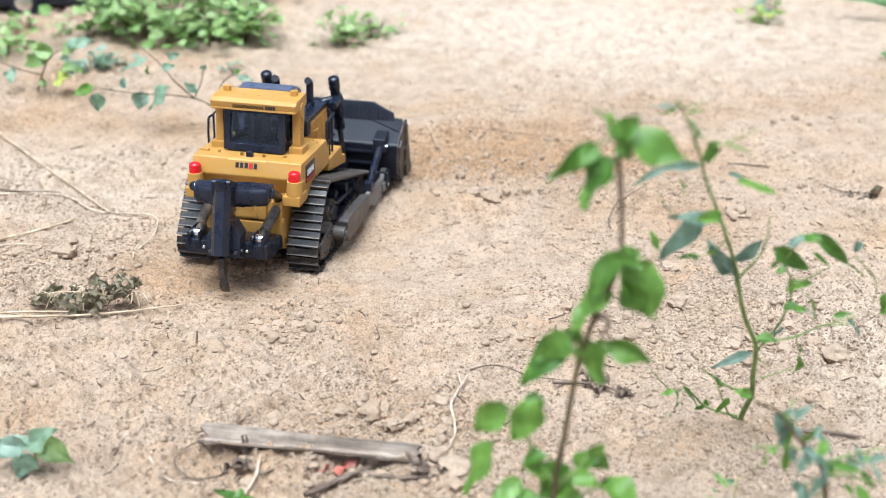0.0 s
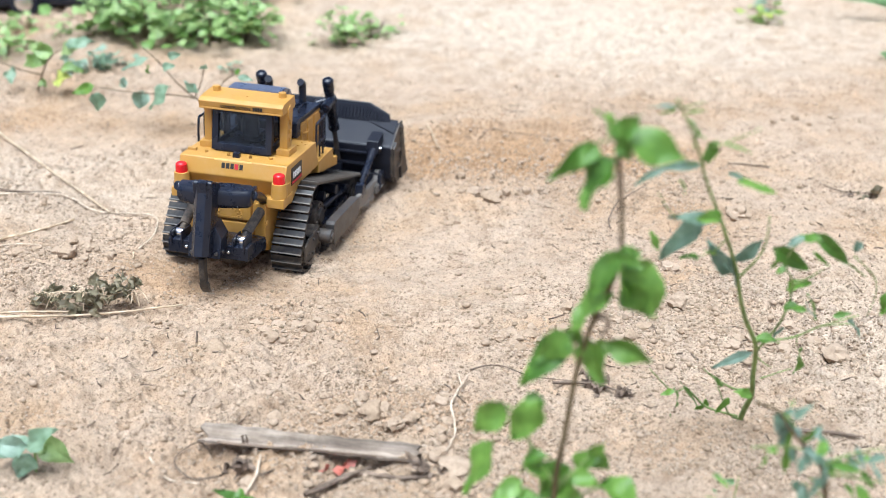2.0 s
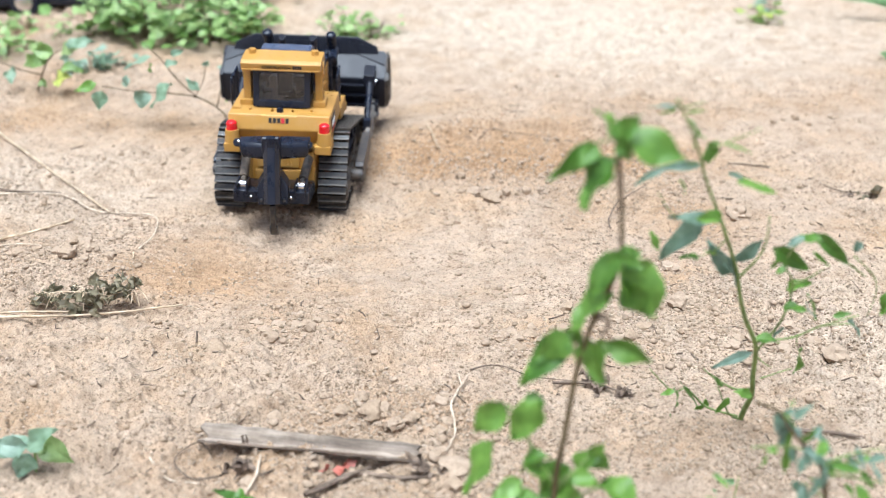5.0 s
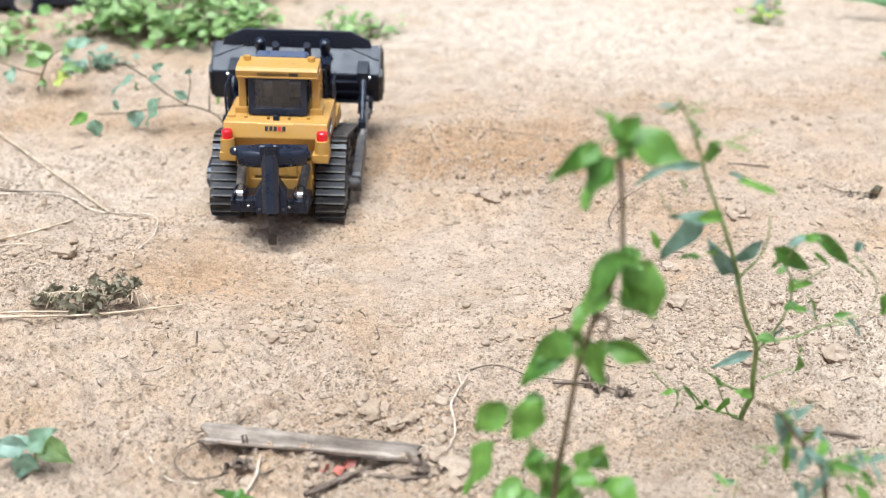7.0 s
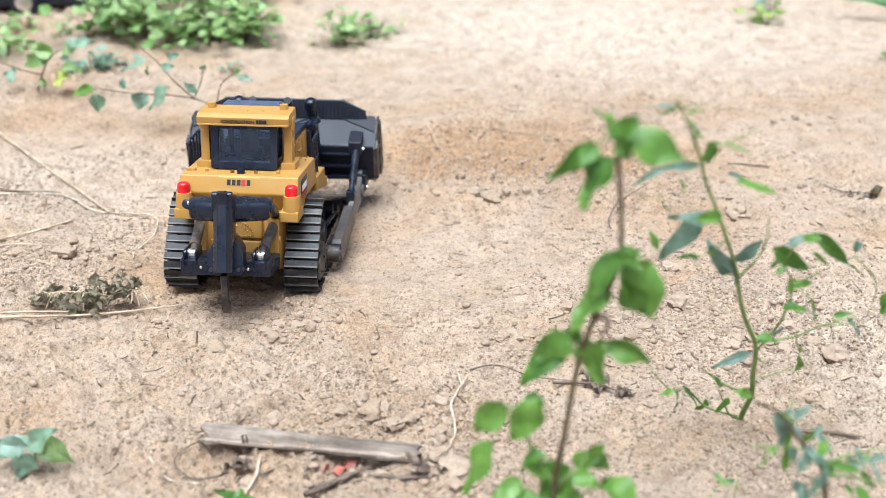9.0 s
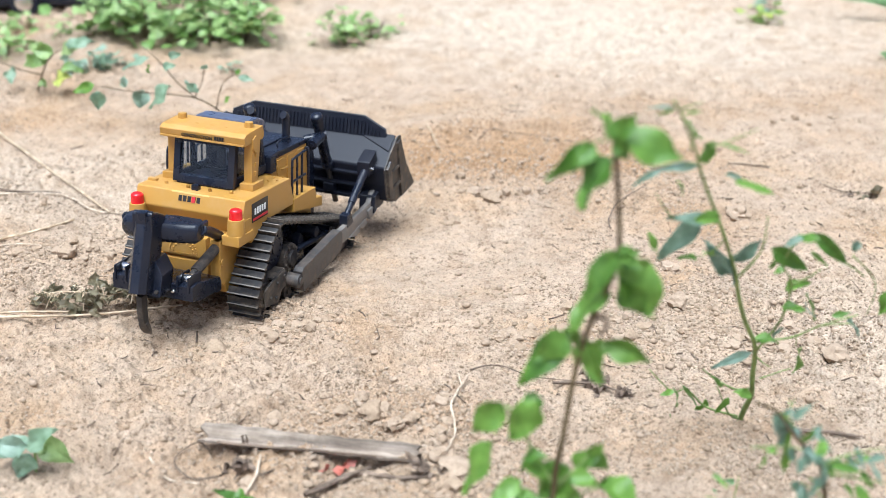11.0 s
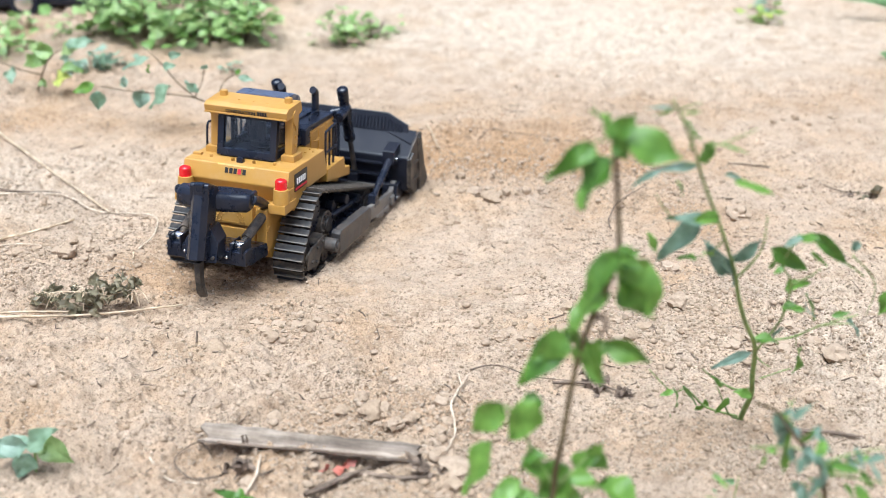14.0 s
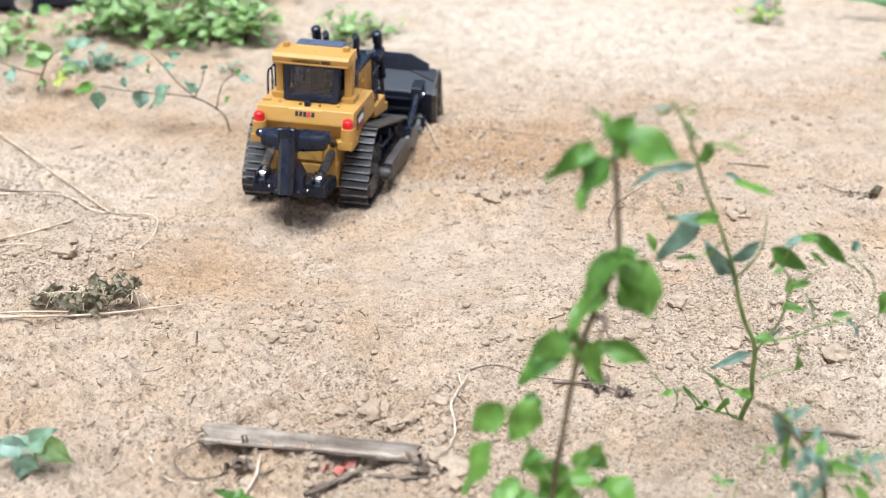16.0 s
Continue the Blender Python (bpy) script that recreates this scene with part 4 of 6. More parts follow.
    # sloping shoulders and the spill guard
    for s in (-1, 1):
        bm = bmesh.new()
        tri = [(s * 0.080, 0.362, 0.1175), (s * 0.133, 0.340, 0.1055), (s * 0.133, 0.366, 0.119), (s * 0.112, 0.366, 0.1195)]
        up = [bm.verts.new((x, y - py, z - pz + 0.0008)) for x, y, z in tri]
        dn = [bm.verts.new((x, y - py, z - pz - 0.006)) for x, y, z in tri]
        bm.faces.new(up)
        bm.faces.new(dn[::-1])
        for k in range(4):
            bm.faces.new((up[k], dn[k], dn[(k + 1) % 4], up[(k + 1) % 4]))
        bmesh.ops.recalc_face_normals(bm, faces=bm.faces[:])
        part("shoulder", bm, BLADE, bl)
    bm = bmesh.new()
    v0 = [(-0.122, 0.115), (-0.119, 0.126), (-0.086, 0.1405), (0.086, 0.1405), (0.119, 0.126), (0.122, 0.115)]
    fa = [bm.verts.new((x, 0.359 - py + (z - 0.115) * 0.35, z - pz)) for x, z in v0]
    fb = [bm.verts.new((x, 0.363 - py + (z - 0.115) * 0.35, z - pz)) for x, z in v0]
    bm.faces.new(fa)
    bm.faces.new(fb[::-1])
    for i in range(6):
        bm.faces.new((fa[i], fb[i], fb[(i + 1) % 6], fa[(i + 1) % 6]))
    bmesh.ops.recalc_face_normals(bm, faces=bm.faces[:])
    for k in range(41):
        x = -0.1100 + 0.0055 * k
        top = 0.1375 - max(0, abs(x) - 0.086) * 0.44
        box(bm, x - 0.0011, x + 0.0011, -0.0018, 0.0006, 0.0, top - 0.1180, 0.0, m=pose(0, 0.3595 - py, 0.117 - pz, -19, 0, 0))
    tube(bm, [(x, 0.361 - py + (z - 0.115) * 0.35, z - pz) for x, z in v0[1:5]], 0.0022, 8)
    part("spill_guard", bm, BLADE, bl, "ribbed guard along the blade's top")
    # the blade is shifted and widened a little to fit the camera's view
    for ob in bl.children:
        if ob.name.split(".")[0] in ("moldboard", "end_plate", "shoulder", "spill_guard"):
            ob.data.transform(Matrix.Translation((BLADE_OFF - 0.002, 0, 0)) @ Matrix.Diagonal((1.015, 1, 1, 1)))
    # ribs and sockets on the back
    for s in (-1, 1):
        bm = bmesh.new()
        prof(bm, shift([(0.300, 0.082), (0.303, 0.102), (0.330, 0.110), (0.330, 0.078)]), s * 0.1050 - 0.0095, s * 0.1050 + 0.0095, 0.0015)
        part("brace_socket", bm, BLADE, bl)
        bm = bmesh.new()
        prof(bm, shift([(0.300, 0.026), (0.306, 0.050), (0.330, 0.054), (0.336, 0.028)]), s * 0.1080 - 0.012, s * 0.1080 + 0.012, 0.0015)
        part("arm_socket", bm, BLADE, bl)
        bm = bmesh.new()
        prof(bm, shift([(0.308, 0.046), (0.308, 0.058), (0.330, 0.062), (0.330, 0.042)]), s * 0.0515 + BLADE_OFF - 0.008, s * 0.0515 + BLADE_OFF + 0.008, 0.0012)
        part("lift_socket", bm, BLADE, bl)
        bm = bmesh.new()
        rod(bm, (s * 0.1140, 0.309 - py, 0.090 - pz), (s * 0.1180, 0.309 - py, 0.090 - pz), 0.003, n=10)
        part("pin", bm, CHROME, bl, "shiny steel pin")
        bm = bmesh.new()
        rod(bm, (s * 0.1190, 0.308 - py, 0.030 - pz), (s * 0.1215, 0.308 - py, 0.030 - pz), 0.003, n=10)
        part("pin", bm, CHROME, bl, "shiny steel pin")
        # push arm
        bm = bmesh.new()
        x0, x1 = sorted((s * 0.1035, s * 0.1165))
        prof(bm, shift([(0.083, 0.020), (0.081, 0.049), (0.088, 0.0525), (0.198, 0.0500), (0.203, 0.044), (0.200, 0.024), (0.190, 0.0195)]), x0, x1, 0.0010)
        part("push_arm", bm, GREY if s > 0 else BLACK, bl, "dusty grey push arm")
        # thinner fore part with two barbs below and an upturned end
        bm = bmesh.new()
        x0, x1 = sorted((s * 0.1070, s * 0.1140))
        prof(bm, shift([(0.196, 0.026), (0.198, 0.047), (0.250, 0.044), (0.300, 0.042), (0.312, 0.054), (0.322, 0.052), (0.320, 0.038), (0.326, 0.026), (0.300, 0.0255), (0.262, 0.022)]), x0, x1, 0.0008)
        prof(bm, shift([(0.224, 0.025), (0.250, 0.0150), (0.262, 0.0165), (0.258, 0.026)]), min(s * 0.108, s * 0.1150), max(s * 0.108, s * 0.1150), 0.0006)
        prof(bm, shift([(0.252, 0.025), (0.276, 0.0150), (0.288, 0.0175), (0.282, 0.027)]), min(s * 0.108, s * 0.1150), max(s * 0.108, s * 0.1150), 0.0006)
        prof(bm, shift([(0.290, 0.022), (0.288, 0.036), (0.304, 0.036), (0.308, 0.022)]), min(s * 0.106, s * 0.1175), max(s * 0.106, s * 0.1175), 0.001)
        part("arm_blade", bm, WORN if s > 0 else BLACK, bl, "worn barbed fore part of the push arm")
        # brace between arm and blade
        bm = bmesh.new()
        prof(bm, shift([(0.222, 0.040), (0.224, 0.058), (0.236, 0.058), (0.244, 0.040)]), s * 0.1085 - 0.006, s * 0.1085 + 0.006, 0.001)
        rod(bm, (s * 0.1085, 0.230 - py, 0.052 - pz), (s * 0.1075, 0.266 - py, 0.070 - pz), 0.0042, n=12)
        rod(bm, (s * 0.1078, 0.252 - py, 0.063 - pz), (s * 0.1060, 0.312 - py, 0.091 - pz), 0.0055, n=14, w=0.001)
        rod(bm, (s * 0.1020, 0.230 - py, 0.051 - pz), (s * 0.1150, 0.230 - py, 0.051 - pz), 0.003, n=10)
        part("brace", bm, BLACK, bl)
    for k, (za, zb) in enumerate(((0.040, 0.045), (0.058, 0.062), (0.076, 0.080))):
        bm = bmesh.new()
        box(bm, -0.1, 0.1, 0.311 - py, 0.326 - py, za - pz, zb - pz, 0.001)
        part("back_rib", bm, BLADE, bl)
    # lift cylinders, turning on the nose mounts
    lifts = []
    for s in (-1, 1):
        lc = new("lift_cylinder")
        lc.parent = dz
        lc.matrix_local = pose(s * LIFT_TOP[0] + BLADE_OFF, LIFT_TOP[1], LIFT_TOP[2])
        bm = bmesh.new()
        rod(bm, (0, 0, -0.056), (0, 0, 0.020), 0.0074, n=18, w=0.0012)
        rod(bm, (0, 0, 0.012), (0, 0, 0.031), 0.0080, 0.0086, n=18, w=0.0012)
        ball(bm, (0, 0, 0.0305), 0.0084, (1, 1, 0.5), 16, 8)
        rod(bm, (0, 0, -0.059), (0, 0, -0.050), 0.0086, n=18, w=0.0010)
        tube(bm, [(s * 0.006, -0.007, 0.012), (s * 0.006, -0.009, -0.015), (s * 0.006, -0.007, -0.050)], 0.0018, 6)
        part("barrel", bm, BLACK, lc)
        bm = bmesh.new()
        rod(bm, (0, 0, -0.124), (0, 0, -0.050), 0.0040, n=14)
        part("piston_rod", bm, GREY, lc, "dusty piston rod")
        lifts.append((lc, s))
    return dz, bl, lifts


SHOE_LIST = []
dozer, blade, lift_cylinders = build_dozer()


# ---- plants ----
def leaf_part(parent, mat, bx, bz, tx, tz, w, k, y0=0.0, label="", depth=0.012, rows=7, lean=0.0):
    """A leaf from its base to its tip in the plant's own space, turned mostly up and towards the camera to fit its
    view; lean: how far the plant leans towards the camera for each metre up.
    """
    rng = random.Random(k * 13 + 5)
    b = Vector((bx, y0 - lean * bz + rng.uniform(-depth, depth), bz))
    t = Vector((tx, b.y - lean * (tz - bz) - rng.uniform(0, 0.012), tz))
    d = t - b
    yv = d.normalized()
    nv = Vector((rng.uniform(-0.9, 0.9), -0.6 + rng.uniform(-0.3, 0.35), 0.7 + rng.uniform(-0.4, 0.3)))
    nv = (nv - yv * nv.dot(yv)).normalized()
    m = Matrix((yv.cross(nv), yv, nv)).transposed().to_4x4()
    m.translation = b
    bm = bmesh.new()
    leaf_shape(bm, m, d.length * 1.06, w * 1.22, droop=rng.uniform(0.05, 0.35), fold=rng.uniform(0.1, 0.6), wave=0.16, rng=rng, rows=rows)
    bm.normal_update()
    return part("leaf", bm, mat, parent, label)


def stem_part(parent, mat, pts, r0, r1, y0=0.0, name="stem", lean=0.0):
    bm = bmesh.new()
    tube(bm, curve_pts([(x, y0 - lean * z, z) for x, z in pts], 4), r0, 7, r1)
    part(name, bm, mat, parent)


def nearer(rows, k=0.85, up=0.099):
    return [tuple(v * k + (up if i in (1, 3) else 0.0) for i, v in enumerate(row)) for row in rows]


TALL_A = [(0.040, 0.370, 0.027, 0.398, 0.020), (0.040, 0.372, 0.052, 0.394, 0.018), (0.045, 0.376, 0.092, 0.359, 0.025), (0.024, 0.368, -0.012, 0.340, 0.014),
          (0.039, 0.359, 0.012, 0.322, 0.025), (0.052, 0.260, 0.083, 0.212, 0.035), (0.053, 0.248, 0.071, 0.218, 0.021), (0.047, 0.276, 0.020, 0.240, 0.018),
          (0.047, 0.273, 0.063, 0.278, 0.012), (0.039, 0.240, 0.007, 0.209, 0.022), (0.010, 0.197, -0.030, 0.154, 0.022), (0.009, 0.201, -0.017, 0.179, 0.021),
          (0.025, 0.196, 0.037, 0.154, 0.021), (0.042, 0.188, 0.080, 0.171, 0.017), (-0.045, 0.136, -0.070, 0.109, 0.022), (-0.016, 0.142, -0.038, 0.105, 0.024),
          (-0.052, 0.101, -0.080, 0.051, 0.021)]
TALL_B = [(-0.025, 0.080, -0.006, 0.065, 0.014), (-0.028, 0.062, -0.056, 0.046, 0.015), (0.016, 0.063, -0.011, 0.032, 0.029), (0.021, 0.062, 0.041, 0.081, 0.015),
          (0.032, 0.080, 0.050, 0.061, 0.015), (0.042, 0.046, 0.081, 0.034, 0.031), (-0.033, 0.046, -0.007, 0.030, 0.020), (0.004, 0.039, 0.030, 0.027, 0.023)]
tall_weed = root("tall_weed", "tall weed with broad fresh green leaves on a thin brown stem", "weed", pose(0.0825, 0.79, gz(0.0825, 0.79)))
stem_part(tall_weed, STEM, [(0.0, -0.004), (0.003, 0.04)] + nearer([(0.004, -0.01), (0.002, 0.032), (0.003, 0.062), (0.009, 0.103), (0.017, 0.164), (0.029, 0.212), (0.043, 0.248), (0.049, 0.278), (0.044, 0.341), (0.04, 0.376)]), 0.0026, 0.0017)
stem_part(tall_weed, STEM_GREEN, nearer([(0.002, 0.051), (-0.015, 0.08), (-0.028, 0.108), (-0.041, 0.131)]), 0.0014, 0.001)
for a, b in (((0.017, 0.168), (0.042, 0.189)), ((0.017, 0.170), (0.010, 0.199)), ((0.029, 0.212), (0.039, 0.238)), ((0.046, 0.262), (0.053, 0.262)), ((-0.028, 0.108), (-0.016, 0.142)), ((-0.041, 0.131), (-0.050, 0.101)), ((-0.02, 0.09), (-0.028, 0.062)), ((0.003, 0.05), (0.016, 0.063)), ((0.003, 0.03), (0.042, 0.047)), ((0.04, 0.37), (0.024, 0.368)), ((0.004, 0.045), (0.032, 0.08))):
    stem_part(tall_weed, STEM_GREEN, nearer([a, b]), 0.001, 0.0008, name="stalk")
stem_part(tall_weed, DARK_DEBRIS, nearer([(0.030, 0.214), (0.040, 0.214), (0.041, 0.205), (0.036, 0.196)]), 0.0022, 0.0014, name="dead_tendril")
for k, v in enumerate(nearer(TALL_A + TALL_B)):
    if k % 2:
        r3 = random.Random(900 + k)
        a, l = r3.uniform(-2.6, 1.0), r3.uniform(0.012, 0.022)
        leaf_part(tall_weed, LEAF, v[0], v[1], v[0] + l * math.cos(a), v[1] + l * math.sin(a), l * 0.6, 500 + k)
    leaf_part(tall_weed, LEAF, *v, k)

THIN_A = [(-0.1318, 0.402, -0.1154, 0.3783, 0.0099), (-0.1189, 0.3892, -0.123, 0.3711, 0.0042), (-0.1397, 0.4114, -0.153, 0.4051, 0.002),
    (-0.1377, 0.4114, -0.1414, 0.4205, 0.002), (-0.1351, 0.4088, -0.1251, 0.4139, 0.0016), (-0.1096, 0.3557, -0.1015, 0.3767, 0.0109),
    (-0.0994, 0.3767, -0.0793, 0.3728, 0.0017), (-0.1265, 0.3393, -0.1165, 0.3259, 0.0053), (-0.0831, 0.3422, -0.0516, 0.3345, 0.0066),
    (-0.0868, 0.3021, -0.1077, 0.3059, 0.0101), (-0.0808, 0.2515, -0.0923, 0.2634, 0.0067), (-0.0935, 0.2501, -0.11, 0.2565, 0.0058),
    (-0.1426, 0.2871, -0.1284, 0.2662, 0.0065), (-0.0312, 0.26, 0.0022, 0.238, 0.0124), (-0.0242, 0.248, -0.029, 0.2365, 0.0039),
    (-0.0117, 0.2336, -0.0211, 0.2285, 0.0049), (-0.0159, 0.2703, 0.0023, 0.2791, 0.0094), (-0.0013, 0.2771, 0.0353, 0.2437, 0.0103)]
THIN_B = [(0.0036, 0.2551, 0.02, 0.2416, 0.0029), (-0.0018, 0.2005, 0.0107, 0.2166, 0.009), (-0.0066, 0.188, 0.0094, 0.1927, 0.0102),
    (0.0109, 0.2052, 0.0271, 0.1752, 0.009), (-0.0194, 0.1403, 0.0015, 0.1411, 0.0095), (0.0241, 0.1281, 0.0356, 0.0902, 0.0107),
    (0.0511, 0.1621, 0.0658, 0.1679, 0.0047), (0.0905, 0.2052, 0.0798, 0.1817, 0.012), (-0.0031, 0.0539, -0.0207, 0.0617, 0.0079),
    (-0.0313, 0.0636, -0.0512, 0.0865, 0.0045), (-0.0837, 0.0675, -0.0683, 0.0389, 0.0067), (-0.0793, 0.0558, -0.0926, 0.0539, 0.0045),
    (-0.0385, 0.0278, -0.0488, 0.0153, 0.0087), (-0.0516, 0.0298, -0.0726, 0.0714, 0.0052), (-0.0239, 0.0479, -0.0354, 0.0298, 0.0057),
    (-0.0741, 0.0069, -0.0575, -0.0356, 0.0053)]
THIN_C = [(-0.1397, 0.4114, -0.1617, 0.416, 0.0025), (-0.1117, 0.3534, -0.1454, 0.3546, 0.0057), (-0.1445, 0.354, -0.1626, 0.3381, 0.003),
    (-0.1353, 0.344, -0.1597, 0.3338, 0.0031), (-0.0879, 0.344, -0.0729, 0.3399, 0.0035), (-0.0876, 0.293, -0.1248, 0.2995, 0.0092),
    (-0.094, 0.2923, -0.1324, 0.2501, 0.0148), (-0.0579, 0.2394, -0.0391, 0.2613, 0.0107), (-0.0565, 0.2248, -0.0834, 0.2593, 0.0128),
    (-0.0537, 0.2166, -0.0691, 0.2551, 0.0129), (-0.0125, 0.2784, -0.0276, 0.2717, 0.0056), (0.0448, 0.2634, 0.0394, 0.2537, 0.0066),
    (0.0005, 0.1368, 0.001, 0.1572, 0.0042), (-0.015, 0.1175, -0.0507, 0.0976, 0.0075), (0.0672, 0.1572, 0.0885, 0.1368, 0.0078),
    (0.0168, 0.188, 0.0268, 0.1671, 0.0061)]
THIN_STEM = [(-0.0, -0.0037), (0.0002, 0.0205), (0.0011, 0.0459), (-0.0048, 0.0752), (-0.011, 0.1122), (-0.0174, 0.1342), (-0.0323, 0.1638), (-0.0449, 0.1959),
    (-0.0522, 0.2188), (-0.0601, 0.2408), (-0.0751, 0.2757), (-0.0841, 0.2956), (-0.0978, 0.3241), (-0.1085, 0.3481), (-0.116, 0.3683), (-0.1333, 0.4036),
    (-0.1423, 0.4165)]
THIN_BRANCHES = [[(-0.0177, 0.1334), (0.0159, 0.1385), (0.0375, 0.1555), (0.0687, 0.172)], [(-0.0539, 0.2218), (-0.0425, 0.248), (-0.0401, 0.2689),
    (-0.0448, 0.2989)], [(-0.0121, 0.1167), (0.0003, 0.1679), (-0.0037, 0.215), (-0.0185, 0.2408), (-0.0298, 0.2586)], [(-0.0037, 0.215), (0.008, 0.2225),
    (0.0176, 0.2351)], [(-0.0185, 0.2408), (-0.0151, 0.262), (-0.0085, 0.2723), (0.0023, 0.2757)], [(-0.0014, 0.2723), (0.0363, 0.2423), (0.0575, 0.2248)],
    [(-0.0024, 0.0558), (-0.0183, 0.0558), (-0.0417, 0.0733), (-0.0561, 0.0893)], [(-0.0003, 0.0027), (-0.0138, 0.0101), (-0.0363, 0.0607)], [(-0.0048, 0.0069),
    (-0.04, 0.0236), (-0.0663, 0.0558), (-0.0796, 0.0509), (-0.1085, 0.0893)]]
THIN_TWIGS = [[(-0.1094, 0.3528), (-0.1124, 0.3569), (-0.1291, 0.3534)], [(-0.1062, 0.3728), (-0.0915, 0.3794), (-0.0746, 0.3898)], [(-0.1207, 0.2969),
    (-0.13, 0.3085), (-0.1397, 0.3253)], [(0.0391, 0.2515), (0.0644, 0.2248), (0.074, 0.2021), (0.0764, 0.1704)], [(-0.0115, 0.1122), (0.0005, 0.0986),
    (0.0093, 0.0921)], [(0.0029, 0.0733), (0.0195, 0.0846), (0.0301, 0.0902)], [(-0.0037, 0.215), (0.0016, 0.184)], [(-0.1372, 0.4088), (-0.12, 0.415)],
    [(-0.0803, 0.2891), (-0.0886, 0.3021)], [(-0.0739, 0.2723), (-0.0818, 0.2565), (-0.0936, 0.2508)], [(0.0201, 0.1428), (0.0248, 0.1255)], [(0.0375, 0.1555),
    (0.0622, 0.1597), (0.0698, 0.1555)]]
THIN_AT, THIN_LEAN = (0.3101, 1.119), 0.62
thin_weed = root("branching_weed", "straggly weed with thin green branches and small greyish leaves", "weed", pose(*THIN_AT, gz(*THIN_AT)))
stem_part(thin_weed, STEM_GREEN, THIN_STEM, 0.0030, 0.0008, lean=THIN_LEAN)
for pts in THIN_BRANCHES:
    stem_part(thin_weed, STEM_GREEN, pts, 0.0013, 0.0006, name="branch", lean=THIN_LEAN)
for pts in THIN_TWIGS:
    stem_part(thin_weed, STEM_GREEN, pts, 0.0008, 0.0004, name="twig", lean=THIN_LEAN)
for k, v in enumerate(THIN_A + THIN_B):
    leaf_part(thin_weed, LEAF, *v, 50 + k, lean=THIN_LEAN)
for k, v in enumerate(THIN_C):
    leaf_part(thin_weed, LEAF_BLUE, *v, 90 + k, lean=THIN_LEAN)

LOW_A = [(-0.0463, 0.1765, -0.0396, 0.1417, 0.0102), (-0.0355, 0.1745, -0.0301, 0.1863, 0.0047), (-0.0177, 0.1533, -0.0069, 0.1417, 0.0064),
    (0.006, 0.1417, 0.0182, 0.1245, 0.0064), (0.0168, 0.1417, 0.0244, 0.1296, 0.0043), (-0.0555, 0.1706, -0.0659, 0.1736, 0.0038),
    (-0.0564, 0.1548, -0.0636, 0.1498, 0.0034), (-0.0968, 0.1367, -0.086, 0.1321, 0.0034), (0.004, 0.1306, 0.0119, 0.1194, 0.0043),
    (-0.0461, 0.2093, -0.0516, 0.2141, 0.0025)]
LOW_B = [(-0.0511, 0.1935, -0.0539, 0.1765, 0.0076), (-0.0472, 0.1964, -0.0344, 0.2093, 0.005), (-0.0301, 0.1716, -0.032, 0.1588, 0.0064),
    (-0.027, 0.1667, -0.0175, 0.1548, 0.006), (-0.0229, 0.1468, -0.0276, 0.1347, 0.0051), (-0.0304, 0.1367, -0.0318, 0.1183, 0.0065),
    (-0.0002, 0.1568, 0.0114, 0.1468, 0.0051), (0.0129, 0.1617, 0.0217, 0.1498, 0.0043), (-0.0388, 0.1657, -0.0408, 0.1533, 0.0051),
    (-0.022, 0.1755, -0.0132, 0.1657, 0.0034), (-0.0473, 0.1853, -0.0498, 0.1657, 0.0068), (-0.0076, 0.1548, 0.0024, 0.1432, 0.0043),
    (0.0256, 0.1617, 0.0321, 0.1518, 0.0051)]
LOW_STEM = [(-0.0, 0.0492), (-0.0112, 0.1204), (-0.0169, 0.1498), (-0.0302, 0.1657), (-0.0463, 0.1843), (-0.0559, 0.1988), (-0.0743, 0.2074)]
LOW_BRANCHES = [[(-0.017, 0.1508), (0.0002, 0.1607), (0.0275, 0.1667)], [(-0.0155, 0.1458), (0.0114, 0.1397), (0.0318, 0.1357)], [(-0.0273, 0.1622),
    (-0.0433, 0.1682), (-0.073, 0.1677)], [(-0.0507, 0.1901), (-0.0464, 0.1964)], [(-0.0112, 0.1204), (-0.0219, 0.1306), (-0.0313, 0.1367)], [(0.0002, 0.1607),
    (0.006, 0.1417)]]
LOW_AT = (0.3053, 0.80)
low_weed = root("low_weed", "low weed with drooping bluish green leaves on a brown stem", "weed", pose(*LOW_AT, gz(*LOW_AT)))
stem_part(low_weed, STEM, [(0.002, -0.004)] + LOW_STEM, 0.0026, 0.0010)
for pts in LOW_BRANCHES:
    stem_part(low_weed, STEM_GREEN, pts, 0.0012, 0.0006, name="branch")
for k, v in enumerate(LOW_A):
    leaf_part(low_weed, LEAF, *v, 120 + k)
for k, v in enumerate(LOW_B):
    leaf_part(low_weed, LEAF_BLUE, *v, 140 + k)
    r3 = random.Random(800 + k)
    for j in range(1 + k % 2):
        q, l = r3.uniform(-2.8, 0.4), r3.uniform(0.008, 0.014)
        leaf_part(low_weed, LEAF if j else LEAF_BLUE, v[0] + r3.uniform(-0.008, 0.008), v[1] + r3.uniform(-0.006, 0.006), v[0] + l * math.cos(q), v[1] + l * math.sin(q), l * 0.42, 400 + 2 * k + j)

